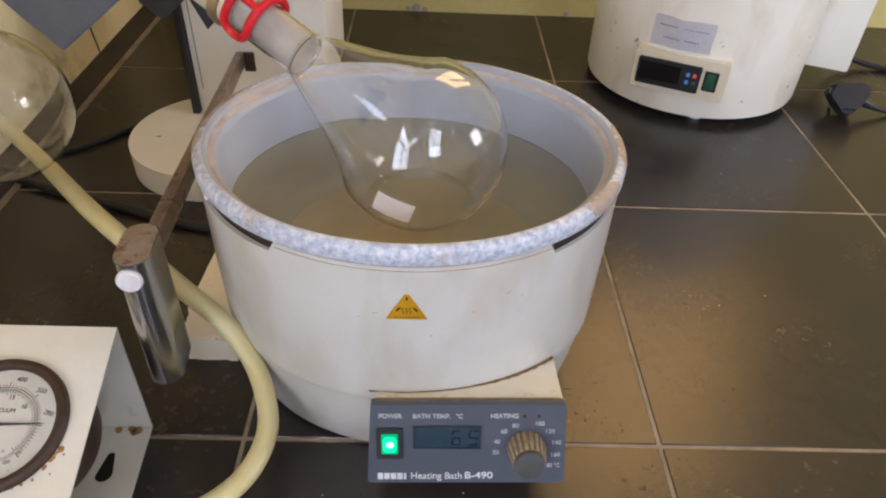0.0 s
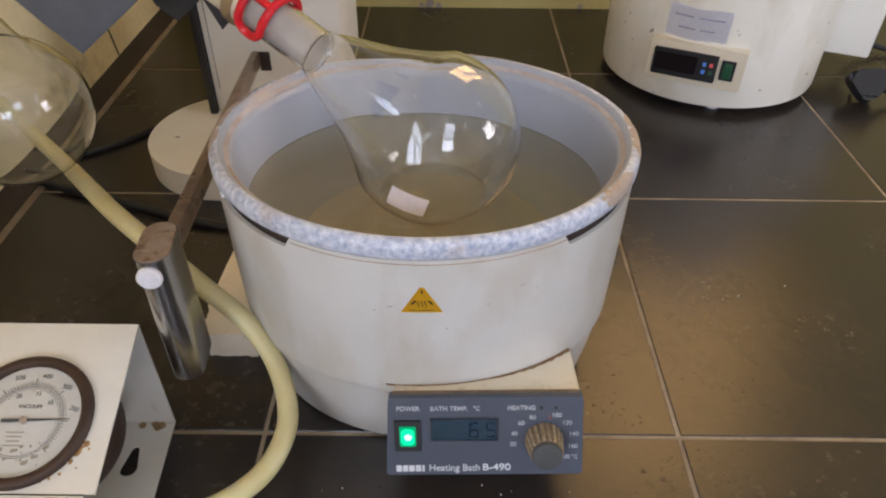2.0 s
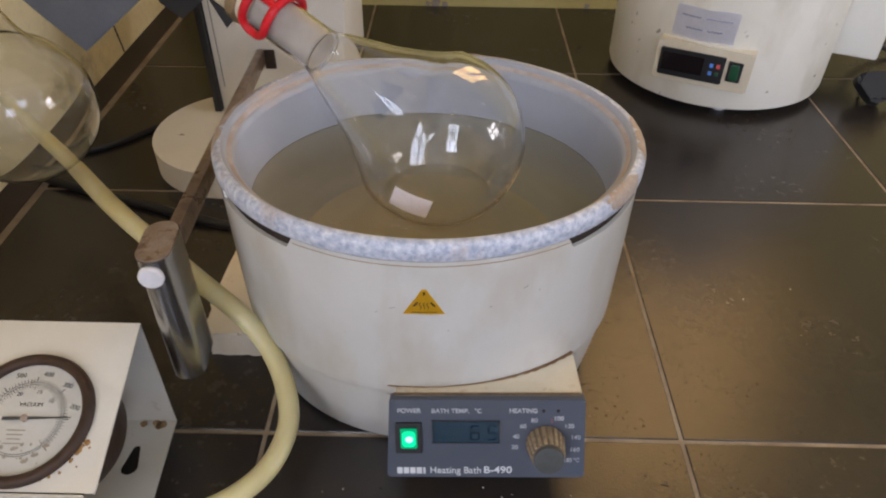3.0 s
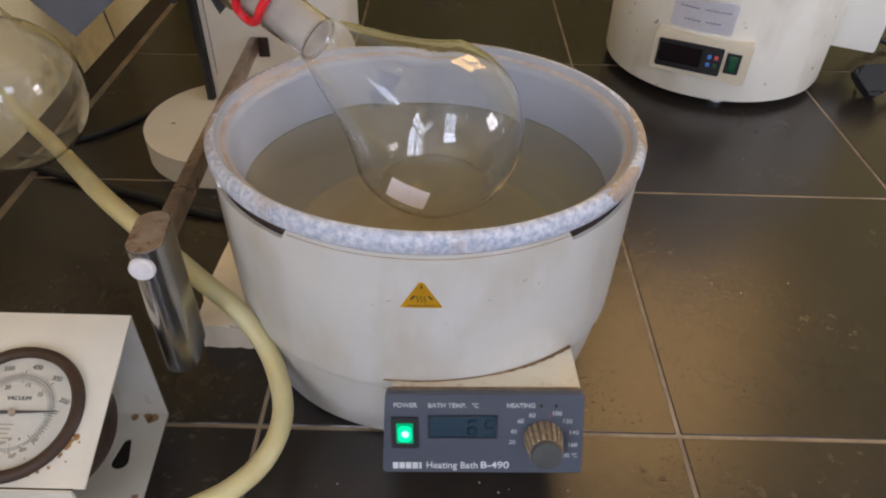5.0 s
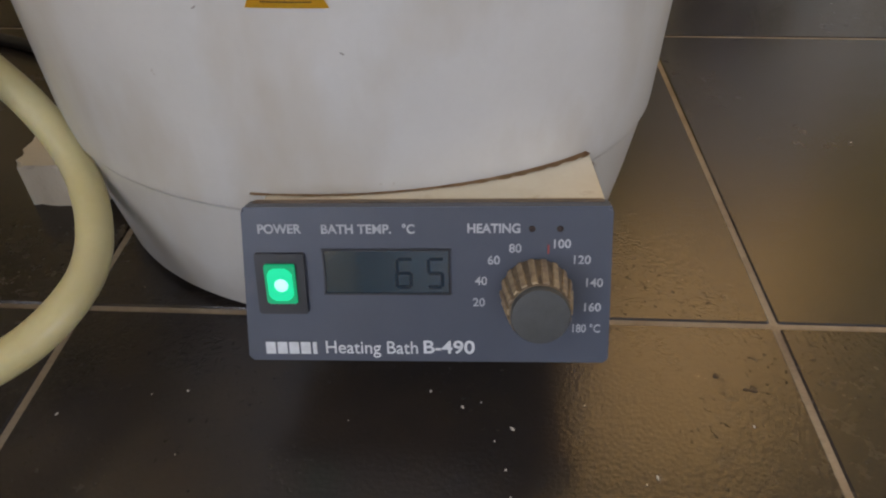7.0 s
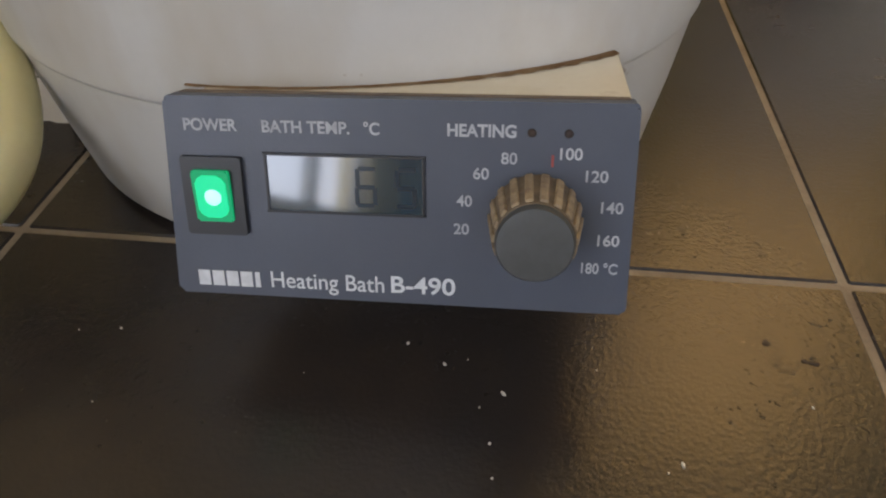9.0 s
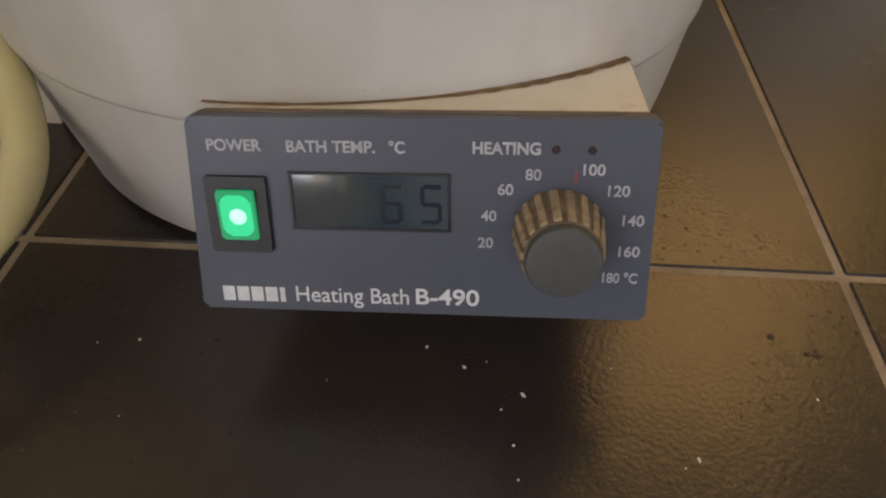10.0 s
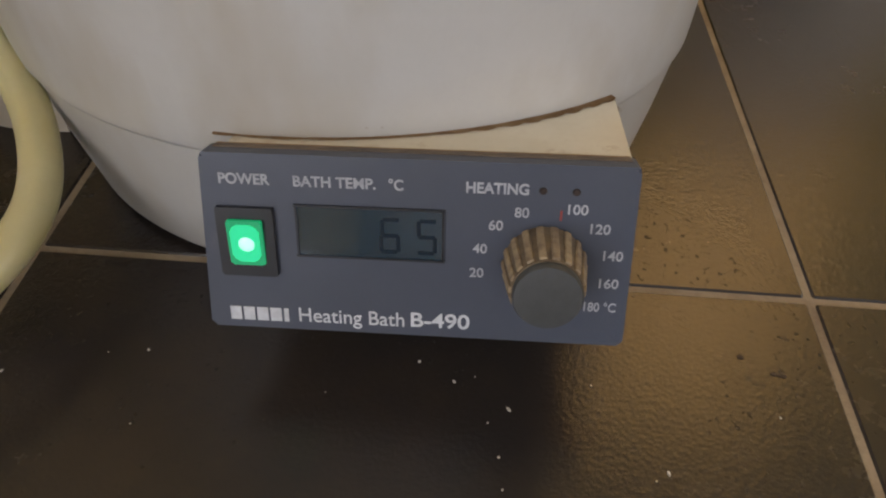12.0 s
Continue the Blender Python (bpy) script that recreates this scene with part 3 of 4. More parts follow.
def control_box():
    # housing behind the panel, with a level top that meets the bath's wall
    mid = PO + PU * (PW / 2)
    top, low = mid + PV * PH - PN * (PT - 0.002), mid - PN * (PT - 0.004)
    tilt = PU.z / PU.x
    slope = 0.17   # the housing's top falls towards the bath
    y_back = 0.035

    def top_z(x, y):
        return top.z - 0.003 - slope * max(0.0, y - top.y - 0.002) + tilt * (x - mid.x)
    w = PW * 0.965 - 0.003
    bm = bmesh.new()
    ends = []
    for x in (mid.x - w / 2 + 0.0012, mid.x + w / 2 + 0.0012):
        dz = tilt * (x - mid.x)
        ends.append([bm.verts.new((x, y, z + dz)) for y, z in ((low.y + 0.006, low.z + 0.001), (top.y + 0.002, top.z - 0.003), (y_back, top.z - 0.003 - slope * (y_back - top.y - 0.002)), (y_back, low.z + 0.001))])
    bm.faces.new(ends[0])
    bm.faces.new(ends[1][::-1])
    for i in range(4):
        bm.faces.new((ends[0][i], ends[1][i], ends[1][(i + 1) % 4], ends[0][(i + 1) % 4]))
    bmesh.ops.bevel(bm, geom=bm.edges[:], offset=0.0008, segments=2, affect="EDGES")
    part("control_housing", bm, CREAM, bath, "aged cream control housing with brown residue")
    plate = part("control_panel", prism(soft_corners([(0.027 * PW, PH), (0.003 * PW, 0), (1.004 * PW, 0), (0.994 * PW, PH)], 0.0016), PT, PANEL_M @ Matrix.Translation((0, 0, -PT)), bevel=0.0009), PANEL, bath, "blue-grey control panel with white lettering")
    # brown residue where the housing meets the wall
    bm = bmesh.new()
    a, b = [], []
    for i in range(61):
        d = 260.5 + i * (315.5 - 260.5) / 60
        f = max(0.0, (d - 283) / 34)
        g = 0.0014 + 0.0008 * noise.noise((i * 0.35, 0, 0)) + f * (0.0012 + 0.008 * abs(noise.noise((i * 0.28, 3, 0))))
        q0, q1 = on_bath(d, 0.0695, -0.0003), on_bath(d, 0.0695, g)
        a.append(bm.verts.new((q0.x, q0.y, top_z(q0.x, q0.y) + 0.0011)))
        b.append(bm.verts.new((q1.x, q1.y, top_z(q1.x, q1.y) + 0.0003)))
    for i in range(60):
        bm.faces.new((a[i], a[i + 1], b[i + 1], b[i]))
    bmesh.ops.solidify(bm, geom=bm.faces[:], thickness=0.0002)
    part("residue_line", bm, RUST, bath, "brown residue along the wall joint")
    bm = box(PW * 0.965 - 0.004, 0.0012, 0.0006, PANEL_M @ Matrix.Translation((PW * 0.512, PH - 0.0004, -PT - 0.0006)))
    part("residue_line", bm, RUST, bath, "brown residue along the panel's top edge")

    # lettering
    def put(text, u, v, size, width, bold=0.0, material=FADED_PRINT):
        lettering(text, size, at_panel(u, v, 0.0002), material, plate, bold=bold, width=width * PW)
    put("POWER", 0.124, 0.135, 0.0043, 0.117, 0.00012)
    put("BATH TEMP.", 0.329, 0.137, 0.0043, 0.185, 0.0001)
    put("°C", 0.467, 0.137, 0.0043, 0.033, 0.0001)
    put("HEATING", 0.69, 0.134, 0.0043, 0.137, 0.00012)
    for text, u, v, width in (("20", 0.651, 0.6, 0.032), ("40", 0.657, 0.462, 0.032), ("60", 0.69, 0.33, 0.032), ("80", 0.746, 0.256, 0.032), ("100", 0.865, 0.229, 0.044),
                              ("120", 0.918, 0.328, 0.044), ("140", 0.953, 0.472, 0.044), ("160", 0.951, 0.63, 0.044), ("180 °C", 0.938, 0.77, 0.074)):
        put(text, u, v, 0.0041, width, 0.00006)
    put("Heating Bath", 0.353, 0.91, 0.0068, 0.257, 0.00002, PRINT)
    put("B-490", 0.567, 0.905, 0.0068, 0.141, 0.0001, PRINT)
    for i, wd in enumerate((0.0034, 0.0034, 0.0034, 0.0034, 0.0014)):
        u = 0.055 + (0.0017 + i * 0.0041 - (0.0009 if i == 4 else 0)) / PW
        part("maker_bar", box(wd, 0.0045, 0.0002, at_panel(u, 0.912, 0.0002)), PRINT, plate)
    part("grimy_edge", box(PW * 0.965 - 0.004, 0.0004, 0.003, at_panel(0.512, 0.0, -PT + 0.0018) @ Matrix.Translation((0, 0.0001, 0))), EDGE_GRIME, plate, "brown grime along the panel's top edge")
    part("red_tick", box(0.0006, 0.003, 0.0002, at_panel(0.832, 0.26, 0.0002)), RED_PRINT, plate)
    for u in (0.789, 0.861):
        part("indicator", lathe([(0, 0), (0.0011, 0), (0.0009, 0.0006), (0, 0.0008)], at_panel(u, 0.136, 0), 16), DARK_GAP, plate, "small dark indicator lamp")

    # rocker switch
    bm = prism(rounded(0.0166, 0.0214, 0.0006), 0.0016, at_panel(0.1195, 0.474, 0.0), bevel=0.0004)
    sw = part("power_switch", bm, BLACK, bath, "black switch frame with lit green rocker")
    bm = prism(rounded(0.0102, 0.0142, 0.0007), 0.0011, at_panel(0.1205, 0.468, 0.0016) @ pose(0, 0, 0, 4), bevel=0.0005)
    part("rocker", bm, GREEN, sw, "lit green translucent rocker")
    # The lit rocker's glow falls off in two emissive discs laid over it.
    part("glow_step", prism(rounded(0.0084, 0.0118, 0.0022), 0.0004, at_panel(0.1205, 0.468, 0.00255) @ pose(0, 0, 0, 4), bevel=0.0003), GREEN_MID, sw, "middle step of the rocker's glow")
    part("bulb", lathe([(0, 0), (0.0023, 0), (0.0018, 0.0003), (0, 0.0006)], at_panel(0.123, 0.47, 0.003), 20), GREEN_HOT, sw, "hot spot of the glow on the rocker")

    # display
    lw, lh = 0.0414, 0.0154
    lcd = part("display", prism(rounded(lw, lh, 0.0005), 0.0005, at_panel(0.4055, 0.401, 0.0)), LCD, bath, "dark glossy display reading 65")
    bm = bmesh.new()
    for x, y, w, h in ((0, lh / 2, lw + 0.0012, 0.0006), (0, -lh / 2, lw + 0.0012, 0.0006), (-lw / 2, 0, 0.0006, lh), (lw / 2, 0, 0.0006, lh)):
        box(w, h, 0.0008, at_panel(0.4055, 0.401, 0.0005) @ Matrix.Translation((x, y, 0)), bm=bm)
    part("display_frame", bm, BLACK, lcd)

    def digit(cx, on):
        w, h, s = 0.0048, 0.0098, 0.0012
        spots = {"a": (0, h / 2, w, s), "g": (0, 0, w, s), "d": (0, -h / 2, w, s), "f": (-w / 2, h / 4, s, h / 2), "b": (w / 2, h / 4, s, h / 2),
                 "e": (-w / 2, -h / 4, s, h / 2), "c": (w / 2, -h / 4, s, h / 2)}
        for k in on:
            x, y, a_, b_ = spots[k]
            part("segment", box(a_ * 0.94, b_ * 0.94, 0.00012, at_panel(0.4055, 0.401, 0.0006) @ Matrix.Translation((cx + x + y * 0.06, y - 0.0004, 0))), DIGIT, lcd)
    digit(0.0058, "acdefg")
    digit(0.0162, "acdfg")

    # temperature knob
    km = at_panel(0.803, 0.53, 0)
    knob = part("temperature_knob", lathe([(0, 0), (0.0114, 0), (0.0115, 0.001), (0.0094, 0.0172), (0, 0.0172)], km, 48), KNOB_SIDE, bath, "grimy fluted temperature knob, grey cap")
    for i in range(18):
        a = 2 * math.pi * i / 18
        part("rib", box(0.0012, 0.0021, 0.0158, km @ Matrix.Rotation(a, 4, "Z") @ Matrix.Translation((0.0105, 0, 0.0086)) @ pose(0, 0, 0, 0, -7.4, 0), bevel=0.0003, segments=1), KNOB_RIB, knob)
    part("cap", lathe([(0, 0.017), (0.0091, 0.017), (0.0093, 0.0192), (0.0088, 0.0202), (0.0081, 0.0203), (0, 0.02)], km, 48), KNOB, knob, "worn grey knob cap")


control_box()

WZ = 0.147
bm = lathe([(0, WZ), (0.06, WZ), (0.1205, WZ), (0.1231, WZ + 0.0007), (0.1238, WZ - 0.003), (0.1206, 0.071), (0.1112, 0.0572), (0, 0.0563)], BASE, 120, BE)
water = tagged(part("bath_water", bm, WATER), "murky grey-brown water filling the heating bath", "water")
water.visible_shadow = False

# ---- evaporating flask ----
FC, FR = Vector((-0.1795, 0.0945, 0.190)), 0.0572
AZ, EL = radians(150), radians(23)
FD = Vector((math.cos(AZ) * math.cos(EL), math.sin(AZ) * math.cos(EL), math.sin(EL)))
FM = Matrix.Translation(FC) @ FD.to_track_quat("Z", "Y").to_matrix().to_4x4()


def flask_profile(r, join, neck, length, lip=0.0, turn=112):
    """A pear-shaped flask from its round bottom up to the neck's mouth."""
    out = [(r * math.sin(a), -r * math.cos(a)) for a in (radians(v) for v in range(0, turn, 4))]
    r0, z0 = out[-1]
    for i in range(1, 13):
        t = i / 12
        out.append((r0 + (neck - r0) * (t + 0.16 * math.sin(math.pi * t) * (1 - t)), z0 + (join - z0) * t))
    out += [(neck, join + 0.003), (neck + 0.0002, length - 0.002), (neck + lip, length)]
    return out


def shell(profile, thick, m, seg=96):
    size = -profile[0][1]
    k = (size - thick) / size
    inner = [(r * k, z * k) if math.hypot(r, z) < size * 1.0001 else (r - thick, z) for r, z in profile]
    pr = profile + inner[::-1]
    return lathe(pr, m, seg)


flask = tagged(empty("evaporating_flask"), "clear glass pear-shaped evaporating flask dipping into the bath", "flask")
glass_bulb = part("bulb", shell(flask_profile(FR, 0.099, 0.0155, 0.152, 0.001), 0.0016, FM), GLASS, flask, sharp=80)
glass_bulb.visible_shadow = False   # clear glass hardly shades
part("neck_ring", lathe([(0.0156, 0.0966), (0.0163, 0.0972), (0.0163, 0.0984), (0.0156, 0.099)], FM, 64, closed=True), GLASS, flask)
part("ground_joint", lathe([(0.0132, 0.0985), (0.0138, 0.0985), (0.0138, 0.15), (0.0132, 0.15)], FM, 48, closed=True), FROSTED, flask, "frosted ground-glass joint")
LABEL_DIR = Vector((-0.01484239, -0.05164441, -0.01388556))
# white label on the bulb
bm = bmesh.new()
gr = []
LD = LABEL_DIR.normalized()
LU = (FD - LD * FD.dot(LD)).normalized()
LS = LD.cross(LU)
for j in range(7):
    row = []
    for i in range(9):
        x, y = (i / 8 - 0.5) * 0.0185, (j / 6 - 0.5) * 0.025
        q = (LD * FR + LS * x + LU * y).normalized() * (FR + 0.0003)
        row.append(bm.verts.new(FC + q))
    gr.append(row)
for p_, q_ in zip(gr, gr[1:]):
    for i in range(8):
        bm.faces.new((p_[i], p_[i + 1], q_[i + 1], q_[i]))
bmesh.ops.solidify(bm, geom=bm.faces[:], thickness=0.0002)
part("label_patch", bm, PAPER, flask, "blank white label patch")

# red joint clip round the flask's neck
clip = tagged(empty("joint_clip"), "red plastic joint clip on the flask neck", "joint clip")
front = FM.to_3x3().inverted() @ Vector((0.2, -0.75, 0.45))
A0 = math.degrees(math.atan2(front.y, front.x))
below = FM.to_3x3().inverted() @ Vector((0, 0, -1))
SIDE = 1 if math.sin(math.atan2(below.y, below.x) - radians(A0)) > 0 else -1


def on_neck(deg, s, r=0.0192):
    a = radians(A0 + SIDE * deg)
    return FM @ Vector((r * math.cos(a), r * math.sin(a), s))


def clip_loop():
    """A long rounded loop bent round the neck, its gap behind."""
    s0, s1, d0, d1, rs = 0.1325, 0.1515, 74.0, -196.0, 0.0095
    rd = math.degrees(rs / 0.0192)
    line = [on_neck(d0 - rd + (d1 - d0 + 2 * rd) * i / 30, s0) for i in range(31)]
    line += [on_neck(d1 + rd - rd * math.sin(a), (s0 + s1) / 2 - rs * math.cos(a)) for a in (math.pi * i / 10 for i in range(1, 10))]
    line += [on_neck(d1 + rd + (d0 - d1 - 2 * rd) * i / 30, s1) for i in range(31)]
    line += [on_neck(d0 - rd + rd * math.sin(a), (s0 + s1) / 2 + rs * math.cos(a)) for a in (math.pi * i / 10 for i in range(1, 10))]
    return tube(line, 0.0029, 10, closed=True)


part("clip_ring", clip_loop(), RED, clip)
for d in (-8, -62, -130):
    part("clip_bar", tube([on_neck(d, 0.1325 + 0.019 * i / 3) for i in range(4)], 0.0027, 10), RED, clip)

# ---- rotary evaporator stand ----
evap = tagged(empty("rotary_evaporator"), "rotary evaporator stand, chipped cream base, white column, steel lever", "rotary evaporator")
outline = [(-0.28, 0.289), (-0.28, 0.46)]
for i in range(25):
    a = radians(90 + 180 * i / 24)
    outline.append((-0.41 + 0.089 * math.cos(a), 0.377 + 0.09 * math.sin(a)))
part("base_plate", prism(outline, 0.03, bevel=0.003), STAND_PAINT, evap, "rounded chipped cream base plate")
outline = [(-0.359, 0.073), (-0.3205, 0.0728), (-0.3195, 0.12), (-0.33, 0.2), (-0.33, 0.27), (-0.362, 0.27), (-0.361, 0.183), (-0.364, 0.11)]
rough = []
for (x0, y0), (x1, y1) in zip(outline, outline[1:] + outline[:1]):
    for k in range(8):
        x, y = x0 + (x1 - x0) * k / 8, y0 + (y1 - y0) * k / 8
        rough.append((x + 0.0016 * noise.noise((x * 160, y * 160, 0)), y + 0.0016 * noise.noise((x * 160, y * 160, 5))))
part("base_foot", prism(rough, 0.025, bevel=0.0018), STAND_PAINT, evap, "chipped cream base foot")
part("column", box(0.15, 0.15, 0.56, Matrix.Translation((-0.361, 0.497, 0.31)), bevel=0.003), COLUMN_PAINT, evap, "white painted column")
part("column_trim", box(0.008, 0.16, 0.56, Matrix.Translation((-0.4402, 0.497, 0.31)), bevel=0.001), BLACK, evap, "black edge trim on the column")
part("column_seam", box(0.0007, 0.002, 0.5, Matrix.Translation((-0.4285, 0.4215, 0.31))), SCUFF, evap)
part("lever_slot", box(0.012, 0.003, 0.022, Matrix.Translation((-0.372, 0.4212, 0.094)), bevel=0.001), DARK_GAP, evap, "dark lever slot")
# lever: a flat bar from the column to the upright handle
p0, p1 = Vector((-0.337, 0.03, 0.164)), Vector((-0.3826, 0.43, 0.1015))
dv = (p1 - p0)
lm = Matrix.Translation((p0 + p1) / 2) @ dv.to_track_quat("Y", "Z").to_matrix().to_4x4()
lever = part("lever", box(0.0085, dv.length, 0.0165, lm @ Matrix.Translation((0, 0, -0.006)), bevel=0.002), BAR, evap, "brown flat steel lever bar")
hm = pose(-0.3378, 0.0065, 0.0735, -2.5, -1.0, 6)
stadium = rounded(0.0205, 0.041, 0.0101, 10)
part("handle", prism(stadium, 0.0945, hm, bevel=0.0012), STEEL, lever, "brushed steel handle")
part("handle_cap", prism([(x * 0.96, y * 0.96) for x, y in stadium], 0.0012, hm @ Matrix.Translation((0, 0, 0.0942)), bevel=0.0006), STEEL_RUST, lever, "rust-speckled handle top")
part("button", lathe([(0, 0), (0.0072, 0), (0.0072, 0.0018), (0.0063, 0.003), (0, 0.0034)], hm @ Matrix.Translation((-0.0012, -0.0198, 0.0845)) @ pose(0, 0, 0, 90), 32), WHITE_PLASTIC, lever, "round white push button")
# drive: duct, collar and housings
part("vapour_duct", lathe([(0.0, 0.152), (0.0165, 0.152), (0.0165, 0.22), (0, 0.22)], FM, 32), CREAM, evap, "cream vapour duct")
part("duct_collar", lathe([(0.016, 0.16), (0.0195, 0.16), (0.0198, 0.1625), (0.019, 0.167), (0.016, 0.167)], FM, 40, closed=True), BRASS, evap, "aged brass collar")
FLAT = Matrix(((1, 0, 0, 0), (0, 0, -1, 0), (0, 1, 0, 0), (0, 0, 0, 1)))
part("drive_unit", prism([(-0.3376, 0.2205), (-0.3195, 0.239), (-0.298, 0.34), (-0.36, 0.34), (-0.3475, 0.243)], 0.03, Matrix.Translation((0, 0.225, 0)) @ FLAT, bevel=0.001), BLACK, evap, "black drive unit")
part("drive_unit", prism([(-0.3692, 0.2269), (-0.3524, 0.2399), (-0.35, 0.34), (-0.42, 0.34), (-0.3828, 0.2387)], 0.03, Matrix.Translation((0, 0.225, 0)) @ FLAT, bevel=0.001), BLACK, evap, "black drive unit")
part("condenser_housing", prism([(-0.4228, 0.2204), (-0.3766, 0.2565), (-0.33, 0.36), (-0.56, 0.36), (-0.462, 0.266), (-0.4425, 0.243)], 0.075, Matrix.Translation((0, 0.225, 0)) @ FLAT, bevel=0.0012), HOUSING, evap, "dark grey angled housing")

# ---- receiving flask ----
RC, RR = Vector((-0.502, 0.17, 0.1655)), 0.0575
recv = tagged(empty("receiving_flask"), "clear round glass receiving flask hanging beside the stand", "flask")
glass_bulb = part("bulb", shell(flask_profile(RR, 0.072, 0.015, 0.2, 0.0, 156), 0.0016, Matrix.Translation(RC)), GLASS, recv, sharp=80)
glass_bulb.visible_shadow = False
lettering("0 ml", 0.013, Matrix.Translation(RC + Vector((-0.006, -0.0525, 0.0235))) @ pose(0, 0, 0, 66, 0, 8), PRINT, recv)

# ---- hose ----
pts = [(-0.6, 0.3, 0.105), (-0.565, 0.2665, 0.0988), (-0.5, 0.2037, 0.0985), (-0.423, 0.1153, 0.1165), (-0.3817, 0.0769, 0.1165), (-0.3374, 0.047, 0.1008), (-0.3097, 0.0346, 0.0814),
       (-0.2912, 0.0214, 0.0612), (-0.2790, 0.0, 0.0475), (-0.2742, -0.024, 0.0405), (-0.2805, -0.05, 0.0368), (-0.2955, -0.0695, 0.0355), (-0.318, -0.0845, 0.035), (-0.343, -0.0975, 0.034), (-0.4, -0.127, 0.028), (-0.5, -0.17, 0.0075), (-0.56, -0.19, 0.0072)]
hose = tagged(part("vacuum_hose", tube(spline(pts, 10), 0.0069, 20), HOSE), "yellowed translucent silicone vacuum hose curling onto the worktop", "hose")

# ---- vacuum gauge on its bracket ----
gauge = tagged(empty("vacuum_gauge"), "round vacuum gauge in a white sheet-metal bracket with rust", "gauge")
GX0, GX1 = -0.49, -0.367
gt, gl = Vector((0, 0.0085, 0.1015)), Vector((0, -0.0905, 0.0665))
gd = (gl - gt)
glen = gd.length
gd.normalize()
gn = Vector((1, 0, 0)).cross(-gd)
GM = Matrix.Translation((0, gt.y, gt.z)) @ Matrix(((1, 0, gn.x, 0), (0, -gd.y, gn.y, 0), (0, -gd.z, gn.z, 0), (0, 0, 0, 1)))   # x along, y up the slope, z out
gw = GX1 - GX0
GC = (-0.4196, -(glen * 0.605))
bm = bmesh.new()
# face plate with a round hole
n_ = 64
hole = [(GC[0] + 0.0385 * math.cos(2 * math.pi * i / n_), GC[1] + 0.0385 * math.sin(2 * math.pi * i / n_)) for i in range(n_)]


def to_edge(x, y):
    dx, dy = x - GC[0], y - GC[1]
    k = min(((GX1 - GC[0]) / dx) if dx > 1e-9 else 9e9, ((GX0 - GC[0]) / dx) if dx < -1e-9 else 9e9,
            ((0 - GC[1]) / dy) if dy > 1e-9 else 9e9, ((-glen - GC[1]) / dy) if dy < -1e-9 else 9e9)
    return GC[0] + dx * k, GC[1] + dy * k


rim_pts = [to_edge(*h) for h in hole]
for cxy in ((GX1, 0), (GX0, 0), (GX0, -glen), (GX1, -glen)):
    i = min(range(n_), key=lambda k: (rim_pts[k][0] - cxy[0]) ** 2 + (rim_pts[k][1] - cxy[1]) ** 2)
    rim_pts[i] = cxy
for z in (0.0, -0.0014):
    hv = [bm.verts.new(GM @ Vector((x, y, z))) for x, y in hole]
    ev = [bm.verts.new(GM @ Vector((x, y, z))) for x, y in rim_pts]
    if z == 0.0:
        top_h, top_e = hv, ev
    for i in range(n_):
        bm.faces.new((hv[i], hv[(i + 1) % n_], ev[(i + 1) % n_], ev[i]))
for i in range(n_):
    bm.faces.new((top_e[i], top_e[(i + 1) % n_], ev[(i + 1) % n_], ev[i]))
part("face_plate", bm, SHEET, gauge, "white sheet-metal face with rust spots", sharp=20)
part("back_plate", box(gw, 0.0014, 0.1, Matrix.Translation(((GX0 + GX1) / 2, 0.0078, 0.0505))), SHEET, gauge)
part("front_lip", box(gw - 0.006, 0.0014, 0.05, Matrix.Translation(((GX0 + GX1) / 2 - 0.003, -0.0925, 0.042))), SHEET, gauge)
# flange with a keyhole
kx, ky = -0.387, -0.026
bm = bmesh.new()
key = []
for i in range(13):
    a = radians(-200 + 220 * i / 12 - 0)
    key.append((kx + 0.0058 * math.cos(a), ky - 0.006 + 0.0058 * math.sin(a)))
for i in range(7):
    a = radians(0 + 180 * i / 6)
    key.append((kx - 0.0005 + 0.0029 * math.cos(a), ky + 0.009 + 0.0029 * math.sin(a)))
frame_ = [(-0.42, -0.08), (-0.361, -0.08), (-0.3668, 0.0068), (-0.42, 0.0068)]
for z in (0.0015, 0.0002):
    kv = [bm.verts.new((x, y, z)) for x, y in key]
    fv = [bm.verts.new((x, y, z)) for x, y in frame_]
    es = [bm.edges.new((v, kv[(i + 1) % len(kv)])) for i, v in enumerate(kv)] + [bm.edges.new((v, fv[(i + 1) % 4])) for i, v in enumerate(fv)]
    bmesh.ops.triangle_fill(bm, use_beauty=True, edges=es)
    if z == 0.0015:
        kv0, fv0 = kv, fv
for A_, B_ in ((kv0, kv), (fv0, fv)):
    for i in range(len(A_)):
        bm.faces.new((A_[i], A_[(i + 1) % len(A_)], B_[(i + 1) % len(B_)], B_[i]))
part("flange", bm, SHEET, gauge, "base flange with a keyhole slot", smooth=False)
DM = GM @ Matrix.Translation((GC[0], GC[1], 0))
part("case", lathe([(0, -0.046), (0.041, -0.046), (0.0435, -0.04), (0.0435, -0.012), (0.038, -0.0016), (0, -0.0016)], DM, 64), BEZEL, gauge, "brown gauge case")
part("bezel", lathe([(0.0335, 0.0005), (0.0338, 0.0035), (0.0365, 0.0052), (0.0395, 0.004), (0.0405, 0.0005)], DM, 72, closed=True), BEZEL, gauge, "rusted brown bezel ring", sharp=60)
